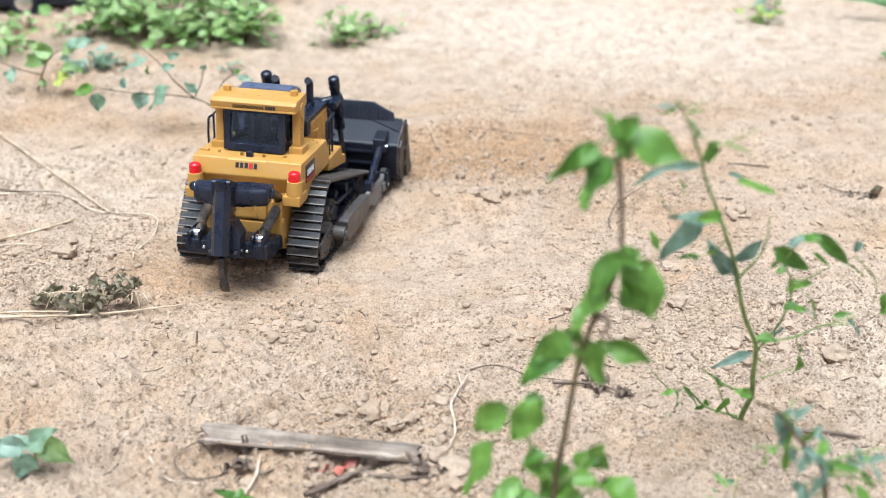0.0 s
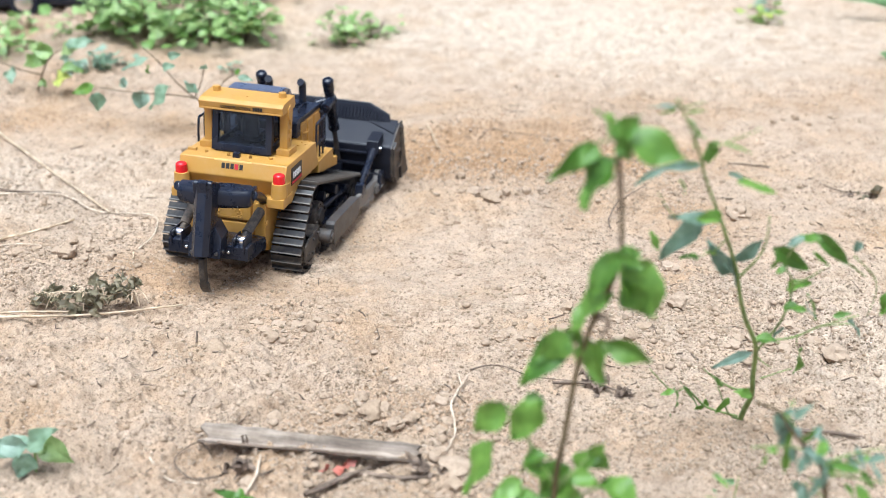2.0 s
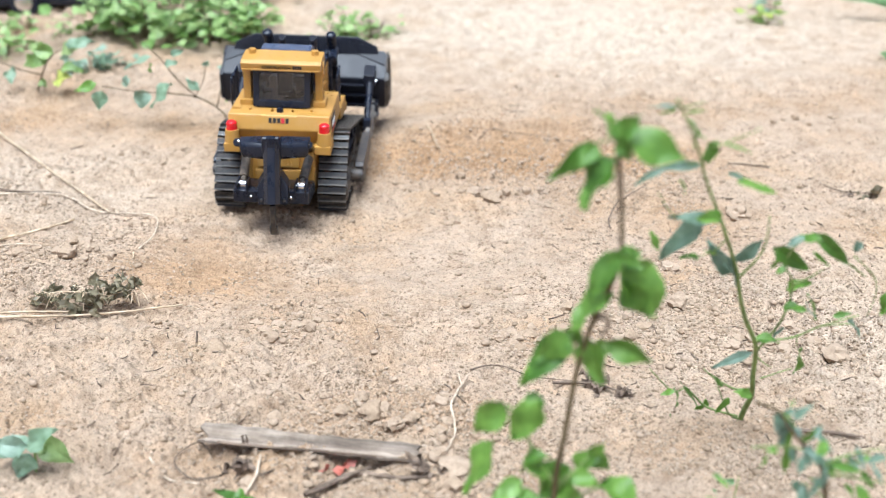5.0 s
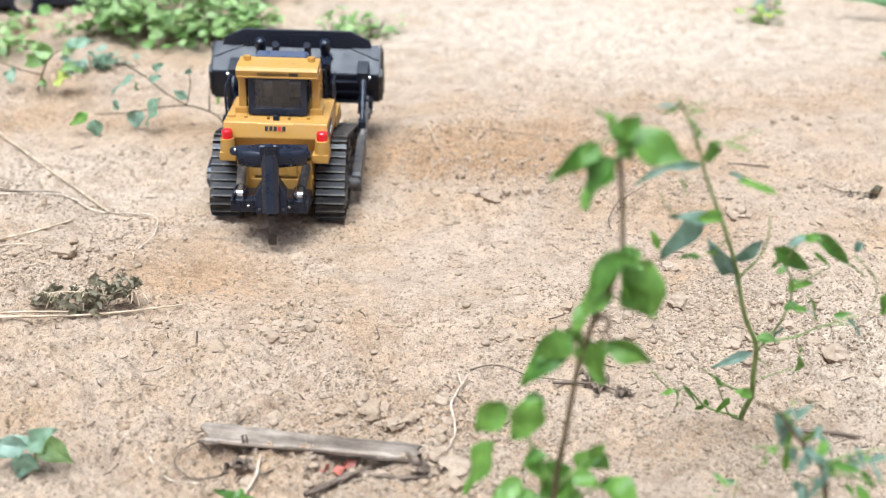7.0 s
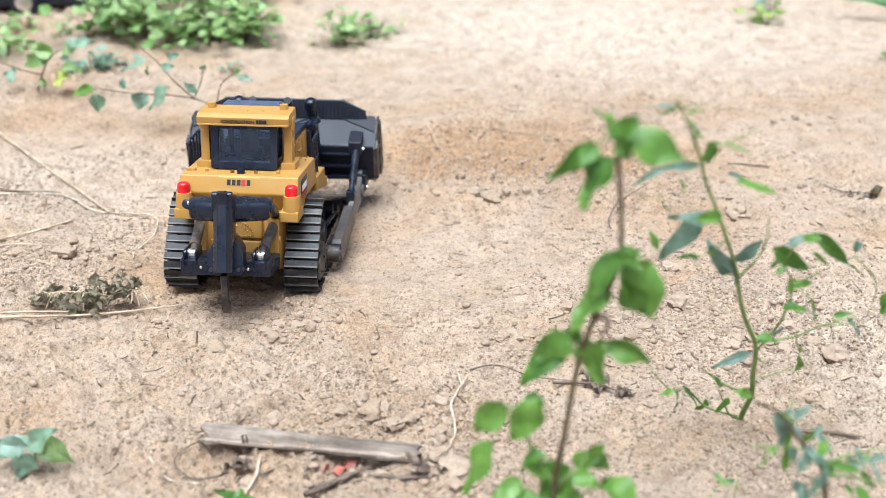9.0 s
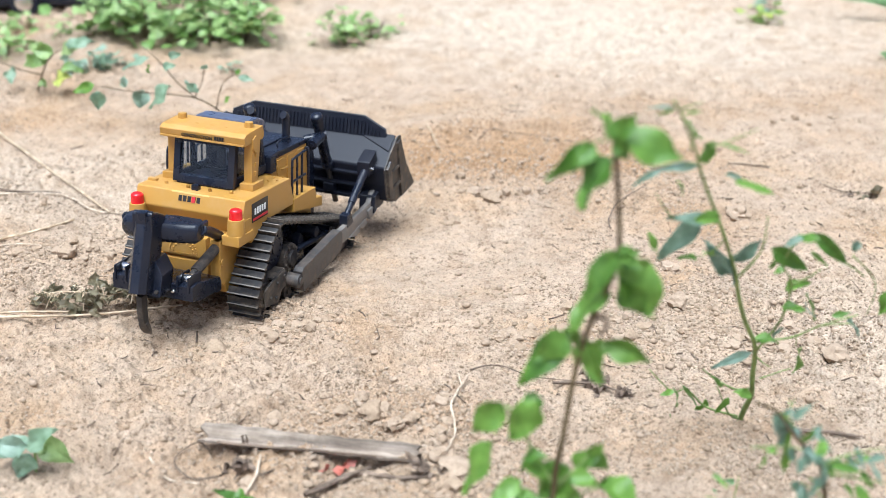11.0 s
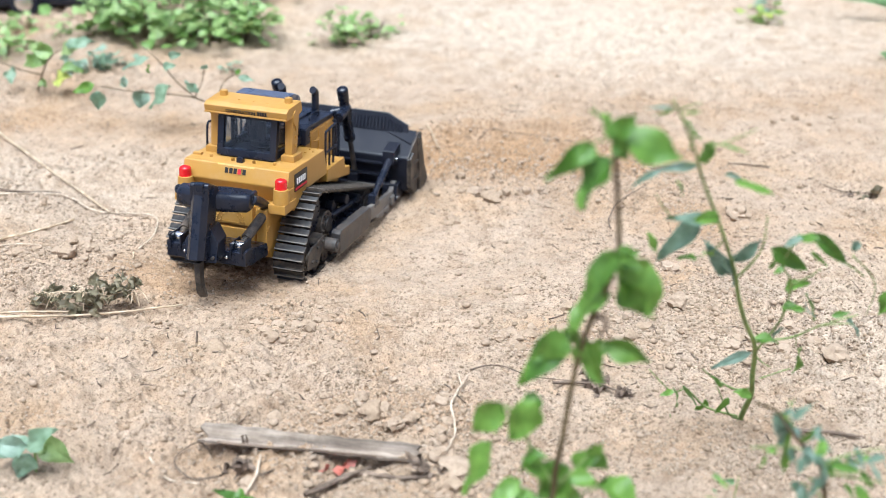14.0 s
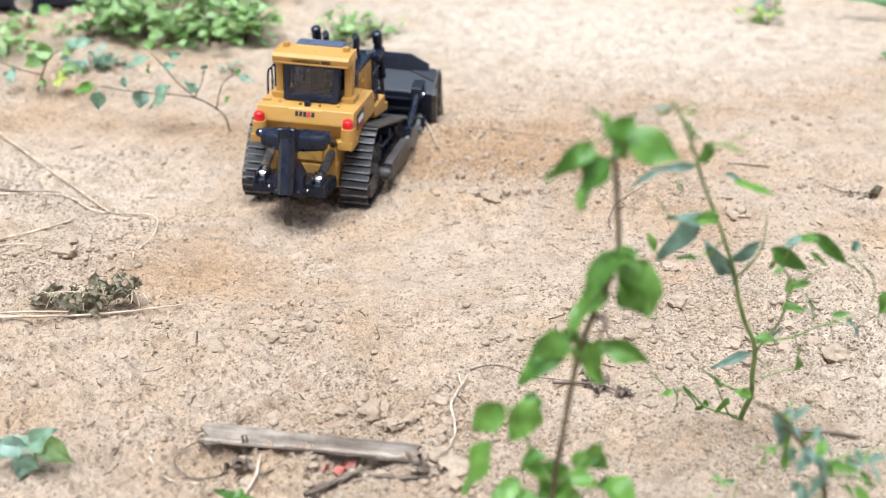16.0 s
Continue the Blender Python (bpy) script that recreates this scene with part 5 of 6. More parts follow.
SPRIG = [(-0.229, 0.104, -0.265, 0.092, 0.018), (-0.224, 0.091, -0.228, 0.059, 0.026), (-0.151, 0.091, -0.158, 0.060, 0.030), (-0.099, 0.104, -0.141, 0.068, 0.032),
         (-0.179, 0.098, -0.180, 0.117, 0.020), (-0.134, 0.150, -0.180, 0.134, 0.014), (-0.099, 0.152, -0.077, 0.160, 0.014), (-0.136, 0.122, -0.137, 0.137, 0.011),
         (0.018, 0.120, 0.044, 0.115, 0.011), (0.014, 0.122, 0.022, 0.132, 0.012), (-0.010, 0.072, -0.001, 0.082, 0.010), (-0.057, 0.092, -0.073, 0.112, 0.012),
         (-0.066, 0.104, -0.051, 0.094, 0.014), (-0.108, 0.134, -0.088, 0.142, 0.016), (-0.040, 0.134, -0.034, 0.142, 0.012)]
SPRIG_AT = (-0.3719, 2.0743)
sprig = root("sprig", "leaning sprig with sparse pale green leaves on thin twigs", "weed", pose(*SPRIG_AT, 0.0))
for pts, r in (([(0.0, 0.0), (-0.007, 0.041), (-0.021, 0.059), (-0.054, 0.078), (-0.102, 0.086), (-0.161, 0.089), (-0.223, 0.098)], 0.0016), ([(-0.059, 0.08), (-0.09, 0.109), (-0.117, 0.144), (-0.143, 0.169)], 0.0012),
               ([(-0.023, 0.062), (-0.011, 0.104), (0.013, 0.124)], 0.0011), ([(-0.06, 0.08), (-0.045, 0.11), (-0.040, 0.136)], 0.0009)):
    stem_part(sprig, STEM, pts, r, 0.0008, name="twig")
for k, v in enumerate(SPRIG):
    leaf_part(sprig, LEAF if k in (0, 7, 9, 10) else LEAF_PALE, *v[:4], v[4] * 0.85, 130 + k)

SIDE = [(0.049, 0.118, 0.011, 0.127, 0.023), (0.035, 0.110, -0.008, 0.097, 0.023), (-0.027, 0.075, -0.050, 0.077, 0.030), (0.046, 0.064, 0.075, 0.080, 0.026), (0.004, 0.097, -0.001, 0.116, 0.013),
        (0.098, 0.137, 0.061, 0.118, 0.023), (-0.022, 0.032, -0.018, 0.015, 0.015), (0.020, 0.069, 0.030, 0.056, 0.015), (0.059, 0.088, 0.102, 0.090, 0.021), (0.075, 0.131, 0.124, 0.150, 0.026)]
side_weed = root("sprawling_weed", "sprawling weed with mixed bright and greyish leaves", "weed", pose(-0.7708, 2.2561, 0.0))
stem_part(side_weed, STEM, [(0.0, 0.02), (0.021, 0.077), (0.046, 0.115), (0.107, 0.139)], 0.002, 0.001)
stem_part(side_weed, STEM, [(0.02, 0.075), (-0.016, 0.083), (-0.056, 0.099)], 0.0014, 0.001, name="branch")
for k, v in enumerate(SIDE):
    leaf_part(side_weed, LEAF_YELLOW if k == 3 else LEAF_PALE if k in (2, 6, 9) else LEAF_BUSH, *v, 160 + k)

seedling = root("seedling", "small seedling with smooth fresh green leaves", "weed", pose(-0.397, 1.025, gz(-0.397, 1.025)))
stem_part(seedling, STEM_GREEN, [(0.0, -0.004), (0.002, 0.02), (0.0, 0.034)], 0.0018, 0.0012)
# The paler tone on most leaves paints their sheen into the colour.
for k, v in enumerate([(0.0, 0.034, 0.026, 0.056, 0.018), (0.002, 0.030, 0.036, 0.010, 0.020), (-0.002, 0.032, -0.034, 0.036, 0.018), (0.0, 0.026, -0.012, 0.004, 0.020), (0.0, 0.034, 0.012, 0.020, 0.014), (-0.002, 0.028, -0.040, 0.018, 0.020)]):
    leaf_part(seedling, LEAF_PALE if k in (0, 2, 3, 5) else LEAF_BUSH, *v, 190 + k)
sprout = root("seedling", "tiny bright green sprout by the dead roots", "weed", pose(-0.176, 0.925, gz(-0.176, 0.925)))
stem_part(sprout, STEM_GREEN, [(0.0, -0.004), (0.001, 0.020), (0.0, 0.030)], 0.0012, 0.0008)
for k, v in enumerate([(0.0, 0.030, 0.014, 0.036, 0.010), (0.0, 0.028, -0.012, 0.031, 0.009), (0.0, 0.024, 0.010, 0.018, 0.008), (0.0, 0.022, -0.026, 0.038, 0.007)]):
    leaf_part(sprout, LEAF, *v, 240 + k)
tuft = root("seedling", "thin upright sprig with tiny leaves on the sand", "weed", pose(0.258, 0.930, gz(0.258, 0.930)))
stem_part(tuft, STEM_GREEN, [(0.0, -0.004), (0.001, 0.022), (0.004, 0.054)], 0.0010, 0.0005)
stem_part(tuft, STEM_GREEN, [(0.001, 0.018), (-0.012, 0.030), (-0.024, 0.034)], 0.0007, 0.0004, name="branch")
for k, v in enumerate([(0.001, 0.030, 0.010, 0.038, 0.004), (0.003, 0.042, -0.006, 0.048, 0.004), (-0.012, 0.030, -0.018, 0.041, 0.004), (-0.024, 0.034, -0.034, 0.030, 0.004), (0.002, 0.024, 0.012, 0.022, 0.004)]):
    leaf_part(tuft, LEAF_GREY, *v, 250 + k)


def bush(x, y, rx, ry, h, count, size, mat, seed, label):
    rng = random.Random(seed)
    z = gz(x, y)
    ob = root("bush", label, "bush", pose(x, y, z), "bushes at the edge of the sand")
    bm = bmesh.new()
    tips = []
    for k in range(max(5, count // 14)):
        a, r = rng.uniform(0, 6.28), rng.random() ** 0.5
        tip = Vector((rx * r * math.cos(a), ry * r * math.sin(a), h * rng.uniform(0.45, 1.0) * (1 - 0.5 * r)))
        tips.append(tip)
        tube(bm, curve_pts([(tip.x * 0.25, tip.y * 0.25, -0.005), tip * 0.55 + Vector((0, 0, 0.25 * h)), tip], 3), 0.0016, 5, 0.0008)
    part("undergrowth", bm, STEM, ob)["kind"] = "stuff"
    bm = bmesh.new()
    for k in range(int(count * 0.95)):
        t = rng.choice(tips)
        p = t * rng.uniform(0.45, 1.08) + Vector((rng.uniform(-1, 1), rng.uniform(-1, 1), rng.uniform(-0.5, 0.5))) * size * 0.9
        p.z = max(p.z, 0.006)
        m = Matrix.Translation(p) @ Euler((rng.uniform(-0.4, 0.9), rng.uniform(-0.6, 0.6), rng.uniform(0, 6.28))).to_matrix().to_4x4()
        s = size * rng.uniform(0.35, 0.90)
        leaf_shape(bm, m, s, s * rng.uniform(0.62, 0.85), droop=rng.uniform(0.1, 0.6), fold=rng.uniform(0.05, 0.35), rows=5, wave=0.08, rng=rng)
    bm.normal_update()
    f_ = part("foliage", bm, mat, ob)
    f_["kind"] = "stuff"
    return ob


bush(-0.760, 2.73, 0.13, 0.10, 0.13, 130, 0.050, LEAF_BUSH, 1, "leafy green bush on the bank")
bush(-0.640, 2.73, 0.12, 0.11, 0.15, 150, 0.050, LEAF_BUSH, 2, "leafy green bush on the bank")
bush(-0.520, 2.67, 0.12, 0.12, 0.15, 150, 0.050, LEAF_BUSH, 3, "leafy green bush on the bank")
bush(-0.455, 2.69, 0.09, 0.10, 0.12, 90, 0.048, LEAF_BUSH, 4, "leafy green bush on the bank")
bush(-0.640, 2.97, 0.26, 0.14, 0.17, 190, 0.052, LEAF_BUSH, 5, "leafy green bush on the bank")
bush(-0.215, 2.65, 0.07, 0.06, 0.09, 60, 0.036, LEAF_BUSH, 6, "small leafy tuft on the bank")
bush(-0.155, 2.71, 0.06, 0.06, 0.08, 45, 0.034, LEAF_BUSH, 7, "small leafy tuft on the bank")
bush(-0.930, 2.53, 0.13, 0.10, 0.06, 60, 0.042, LEAF_BUSH, 8, "flat creeping green weed")
bush(-0.960, 2.82, 0.14, 0.10, 0.03, 24, 0.040, LEAF_BUSH, 9, "flat creeping weed with yellowing leaves")
bush(-0.700, 2.42, 0.10, 0.08, 0.04, 40, 0.040, LEAF_PALE, 10, "flat creeping pale weed")
bush(0.757, 2.87, 0.06, 0.05, 0.05, 24, 0.036, LEAF_YELLOW, 11, "small tuft with yellowing leaves")
bush(0.800, 2.98, 0.05, 0.05, 0.05, 16, 0.030, LEAF_PALE, 12, "small tuft with pale leaves")
bush(-0.430, 2.43, 0.05, 0.04, 0.02, 10, 0.026, LEAF_PALE, 13, "flat creeping pale weed")

blades = root("grass_tuft", "long dark green blades bending over the sand", "grass", pose(1.06, 2.90, gz(1.06, 2.90)))
for k, (bx, bz, tx, tz, w) in enumerate([(0.05, 0.02, -0.15, 0.075, 0.020), (0.04, 0.03, -0.06, 0.062, 0.018), (0.05, 0.02, -0.02, -0.02, 0.02), (0.06, 0.02, 0.10, 0.09, 0.02)]):
    leaf_part(blades, LEAF_GREY, bx, bz, tx, tz, w, 220 + k)
blades = root("grass_tuft", "short broad green leaf at the edge of the sand", "grass", pose(0.955, 2.56, gz(0.955, 2.56)))
for k, (bx, bz, tx, tz, w) in enumerate([(0.04, 0.0, -0.03, 0.018, 0.032), (0.05, 0.0, 0.0, 0.03, 0.02)]):
    leaf_part(blades, LEAF_GREY, bx, bz, tx, tz, w, 230 + k)

# an unclear dark object behind the weeds, given a made-up toy truck shape
truck = root("dark_object", "unclear dark object with a pale round cap, guessed as a toy truck", "toy truck", pose(-0.985, 2.945, gz(-0.985, 2.945), 0, 0, 6))
bm = bmesh.new()
box(bm, -0.16, 0.20, 0.01, 0.10, 0.018, 0.085, 0.010)
box(bm, -0.15, 0.02, 0.02, 0.09, 0.080, 0.150, 0.012)
part("body", bm, BLACK, truck)
for x in (-0.015, 0.15):
    bm = bmesh.new()
    rod(bm, (x, -0.010, 0.033), (x, 0.030, 0.033), 0.036, n=36, w=0.006)
    tyre = part("wheel", bm, BLACK, truck, "black round piece guessed as a wheel")
    bm = bmesh.new()
    rod(bm, (x, -0.0130, 0.033), (x, -0.004, 0.033), 0.021, 0.019, n=28, w=0.002)
    part("hub", bm, CHROME if x < 0 else BLACK, tyre, "pale metal hub" if x < 0 else "")


# ---- litter on the sand ----
def twig(name, pts, r0, r1, mat, label, category="twig", lift=0.0, seed=0):
    rng = random.Random(seed)
    p3 = [(x, y, gz(x, y) + lift + r0 * 0.6) for x, y in pts]
    p3 = curve_pts(p3, 5)
    p3 = [p + Vector((rng.gauss(0, r0 * 0.25), rng.gauss(0, r0 * 0.25), max(0, rng.gauss(0, r0 * 0.3)))) for p in p3]
    bm = bmesh.new()
    tube(bm, p3, r0, 6, r1)
    return thing(name, bm, mat, label, category)


def bark_slab():
    bm = bmesh.new()
    rng = random.Random(4)
    n, k = 34, 7
    grid = []
    for i in range(n + 1):
        u = i / n
        half = 0.0112 - 0.0022 * u + 0.0012 * math.sin(9 * u) + rng.uniform(-0.0006, 0.0006)
        row = []
        for j in range(k):
            v = -1 + 2 * j / (k - 1)
            x = 0.222 * u + (0.006 * math.sin(5 * v + 1) if i in (0, n) else 0)
            y = half * v
            z = 0.0060 * v * v + 0.0030 * u + (0.004 if v > 0.5 else 0) + 0.0007 * math.sin(40 * u + 3 * v) + rng.uniform(-0.0003, 0.0003)
            row.append((x, y, z))
        grid.append(row)
    top = [[bm.verts.new(p) for p in r] for r in grid]
    low = [[bm.verts.new((p[0], p[1], p[2] - 0.0032)) for p in r] for r in grid]
    for i in range(n):
        for j in range(k - 1):
            bm.faces.new((top[i][j], top[i + 1][j], top[i + 1][j + 1], top[i][j + 1]))
            bm.faces.new((low[i][j], low[i][j + 1], low[i + 1][j + 1], low[i + 1][j]))
        for j in (0, k - 1):
            q = (top[i][j], top[i + 1][j], low[i + 1][j], low[i][j])
            bm.faces.new(q if j else q[::-1])
    for j in range(k - 1):
        bm.faces.new((top[0][j], top[0][j + 1], low[0][j + 1], low[0][j]))
        bm.faces.new((top[n][j], low[n][j], low[n][j + 1], top[n][j + 1]))
    bmesh.ops.recalc_face_normals(bm, faces=bm.faces[:])
    return thing("bark_strip", bm, BARK, "weathered grey strip of curved dry bark on the sand", "bark", m=pose(-0.240, 1.069, gz(-0.24, 1.069) + 0.009, 6, 1.0, -10.2))


bark = bark_slab()
bm = bmesh.new()
tube(bm, curve_pts([(0.02, -0.015, 0.008), (0.07, -0.0155, 0.009), (0.13, -0.014, 0.011), (0.19, -0.0135, 0.012)], 5), 0.0016, 6, 0.0006)
part("splinter", bm, DARK_DEBRIS, bark, "dark splintered edge")


def crumpled(bm, c, size, seed, rows=8):
    """A shrivelled leaf: a leaf sheet rolled and crinkled."""
    rng = random.Random(seed)
    m = Matrix.Translation(c) @ Euler((rng.uniform(-1, 1), rng.uniform(-1.2, 1.2), rng.uniform(0, 6.28))).to_matrix().to_4x4()
    start = len(bm.verts)
    leaf_shape(bm, m, size, size * rng.uniform(0.5, 0.8), droop=rng.uniform(-0.8, 1.6), fold=rng.uniform(-0.9, 1.2), rows=rows, wave=0.28, rng=rng)
    bm.verts.ensure_lookup_table()
    for v in bm.verts[start:]:
        v.co += 0.24 * size * Vector((noise.noise(v.co * 130), noise.noise(v.co * 130 + Vector((5, 1, 2))), noise.noise(v.co * 130 + Vector((1, 7, 3)))))


dry = root("dried_weed", "heap of shrivelled grey-green dry leaves on the sand", "dead leaves", pose(-0.435, 1.39, gz(-0.435, 1.39)))
rng = random.Random(8)
for k in range(95):
    u = rng.uniform(-0.068, 0.056)
    bm = bmesh.new()
    c = (u, rng.uniform(-0.02, 0.018) - (0.014 if -0.02 < u < 0.015 else 0), rng.uniform(0.006, 0.024) + (0.010 if u > 0.015 else 0))
    crumpled(bm, c, rng.uniform(0.008, 0.019), 300 + k)
    bm.normal_update()
    part("dry_leaf", bm, LEAF_DEAD, dry)
for k in range(26):
    a, u = rng.uniform(0, 6.28), rng.uniform(-0.07, 0.06)
    bm = bmesh.new()
    l = rng.uniform(0.015, 0.035)
    tube(bm, curve_pts([(u, rng.uniform(-0.015, 0.01), 0.008), (u + 0.5 * l * math.cos(a), 0.4 * l * math.sin(a), 0.022), (u + l * math.cos(a), 0.7 * l * math.sin(a) - 0.005, rng.uniform(0.006, 0.03))], 4), 0.0009, 5, 0.0005)
    part("stalk", bm, STRAW, dry)
for k, pts in enumerate(([(-0.07, 0.012, 0.012), (-0.02, 0.0, 0.02), (0.03, -0.004, 0.015)], [(-0.03, 0.015, 0.012), (-0.012, 0.0, 0.026), (-0.004, -0.03, 0.008)])):
    bm = bmesh.new()
    tube(bm, curve_pts(pts, 4), 0.0013, 6, 0.0008)
    part("stalk", bm, STRAW, dry)

twig("straw", [(-0.60, 1.318), (-0.532, 1.332), (-0.43, 1.362), (-0.324, 1.392)], 0.0020, 0.0012, STRAW, "long dry straw stalk on the sand", "straw", 0.003, 1)
twig("straw", [(-0.60, 1.330), (-0.53, 1.344), (-0.44, 1.372)], 0.0017, 0.0012, STRAW, "long dry straw stalk on the sand", "straw", 0.004, 2)
twig("straw", [(-0.80, 2.11), (-0.778, 2.073), (-0.63, 1.899), (-0.498, 1.719)], 0.0022, 0.0014, STRAW, "pale dry grass stalk on the sand", "straw", 0.006, 3)
twig("twig", [(-0.74, 1.80), (-0.689, 1.799), (-0.592, 1.798), (-0.52, 1.735), (-0.43, 1.700), (-0.411, 1.631), (-0.42, 1.57)], 0.0017, 0.0010, ROOT, "thin pale root trailing over the sand", "root", 0.004, 4)
twig("twig", [(-0.72, 1.83), (-0.66, 1.80), (-0.60, 1.81), (-0.56, 1.77)], 0.0017, 0.0010, DARK_DEBRIS, "thin dark dry twig", "twig", 0.003, 5)
twig("straw", [(-0.70, 1.60), (-0.621, 1.625), (-0.545, 1.70)], 0.0030, 0.0014, STRAW, "flat dry straw blade", "straw", 0.003, 6)
twig("twig", [(-0.66, 1.58), (-0.60, 1.60), (-0.555, 1.575)], 0.0013, 0.0009, ROOT, "thin pale root trailing over the sand", "root", 0.003, 7)
twig("root_fibre", [(0.026, 1.196), (0.021, 1.182), (0.009, 1.124), (0.012, 1.08), (0.004, 1.037)], 0.0017, 0.0011, ROOT, "pale forked root standing out of the sand", "root", 0.006, 8)
twig("root_fibre", [(0.016, 1.200), (0.021, 1.182)], 0.0012, 0.0009, ROOT, "pale forked root standing out of the sand", "root", 0.006, 9)
twig("vine", [(-0.215, 1.022), (-0.240, 1.008), (-0.262, 1.03), (-0.262, 1.055), (-0.245, 1.066), (-0.232, 1.058)], 0.0010, 0.0007, DARK_DEBRIS, "thin curled dry vine", "vine", 0.004, 10)
twig("vine", [(-0.290, 1.046), (-0.268, 1.014), (-0.232, 1.000)], 0.0012, 0.0008, ROOT, "thin pale dry vine", "vine", 0.003, 11)
twig("root_fibre", [(-0.178, 1.035), (-0.180, 1.010), (-0.188, 0.985)], 0.0016, 0.0012, ROOT, "pale bare root among the crumbs", "root", 0.003, 12)
twig("twig", [(-0.120, 0.990), (-0.085, 1.014), (-0.035, 1.004), (0.012, 1.012)], 0.0034, 0.0018, DARK_DEBRIS, "dark rotten twig half buried", "twig", 0.002, 13)
twig("twig", [(-0.13, 0.975), (-0.10, 1.000), (-0.07, 1.022)], 0.0028, 0.0014, DARK_DEBRIS, "dark rotten twig half buried", "twig", 0.003, 14)
twig("twig", [(0.030, 1.215), (0.061, 1.224), (0.098, 1.205), (0.142, 1.187)], 0.0009, 0.0006, DARK_DEBRIS, "thin dark dry twig", "twig", 0.001, 15)
twig("twig", [(0.120, 1.185), (0.164, 1.178), (0.204, 1.160)], 0.0018, 0.0010, DARK_DEBRIS, "thin dark dry twig", "twig", 0.004, 16)
twig("twig", [(0.355, 1.092), (0.393, 1.080), (0.430, 1.072)], 0.0026, 0.0012, DARK_DEBRIS, "thin dark dry twig", "twig", 0.001, 17)
twig("twig", [(0.475, 1.944), (0.50, 1.93), (0.534, 1.915)], 0.0018, 0.0012, DARK_DEBRIS, "thin dark dry twig", "twig", 0.001, 18)
twig("twig", [(0.584, 1.862), (0.62, 1.825), (0.66, 1.815)], 0.0014, 0.0010, DARK_DEBRIS, "thin dark dry twig", "twig", 0.003, 19)
twig("twig", [(0.060, 2.005), (0.080, 2.025), (0.12, 2.022), (0.185, 2.010)], 0.0009, 0.0005, DARK_DEBRIS, "thin dark dry twig", "twig", 0.004, 20)
twig("twig", [(-0.030, 2.035), (-0.018, 1.995), (-0.008, 1.962)], 0.0015, 0.0009, STRAW, "thin dry twig poking out of the pushed earth", "twig", 0.010, 21)
twig("vine", [(0.240, 1.64), (0.243, 1.68), (0.262, 1.73), (0.300, 1.77), (0.315, 1.80)], 0.0013, 0.0009, DARK_DEBRIS, "thin curled dry vine", "vine", 0.012, 22)
twig("twig", [(-0.425, 1.56), (-0.418, 1.53)], 0.0011, 0.0008, STRAW, "short dry stalk standing in the sand", "twig", 0.006, 23)

for k, (x, y, n_, size, lab) in enumerate(((-0.200, 1.030, 6, 0.020, "shrivelled dark brown leaf against the bark"), (-0.190, 1.047, 4, 0.014, "shrivelled dark brown leaf against the bark"),
                                           (0.170, 1.178, 8, 0.024, "small heap of dark shrivelled leaves"), (0.195, 1.165, 5, 0.018, "small heap of dark shrivelled leaves"),
                                           (-0.012, 1.008, 7, 0.018, "matted dark root tuft"), (0.655, 1.808, 7, 0.028, "brown and green shrivelled leaves"))):
    rng = random.Random(70 + k)
    ob = root("shrivelled_leaves", lab, "dead leaves", pose(x, y, gz(x, y)), "shrivelled leaves on the sand")
    for j in range(n_):
        bm = bmesh.new()
        crumpled(bm, (rng.uniform(-0.7, 0.7) * size, rng.uniform(-0.4, 0.4) * size, rng.uniform(0.003, 0.5 * size)), size * rng.uniform(0.6, 1.1), 500 + 20 * k + j)
        bm.normal_update()
        part("dry_leaf", bm, DARK_DEBRIS if k != 5 or j % 2 else LEAF_DEAD, ob)

bm = bmesh.new()
crumpled(bm, (0, 0, 0.004), 0.017, 910)
crumpled(bm, (0.007, 0.001, 0.004), 0.014, 911)
crumpled(bm, (-0.006, 0.0, 0.004), 0.013, 912)
bm.normal_update()
thing("wrapper_scrap", bm, material("red_scrap", (0.42, 0.13, 0.09), 0.5), "small crumpled red and orange scrap beside the bark", "litter", m=pose(-0.104, 1.030, gz(-0.104, 1.030)))


def litter(count, seed):
    """Tiny bits of stalk and bark strewn about."""
    rng = random.Random(seed)
    bm = bmesh.new()
    for k in range(count):
        y = 0.95 * math.exp(rng.random() * math.log(2.3 / 0.95))
        x = rng.uniform(-1, 1) * (0.40 * y)
        if -0.42 < x < 0.15 and 1.4 < y < 2.0 and rng.random() < 0.85:
            continue
        a, l = rng.uniform(0, 6.28), rng.uniform(0.004, 0.022)
        p = []
        for s in (-0.5, 0.1, 0.5):
            px, py_ = x + l * s * math.cos(a) + rng.gauss(0, 0.0012), y + l * s * math.sin(a) + rng.gauss(0, 0.0012)
            p.append((px, py_, gz(px, py_) + 0.0012))
        tube(bm, p, rng.uniform(0.0004, 0.0012), 4)
    return thing("plant_litter", bm, DARK_DEBRIS, "fine dark bits of dry stalk over the sand", "litter", kind="stuff")


litter(330, 12)


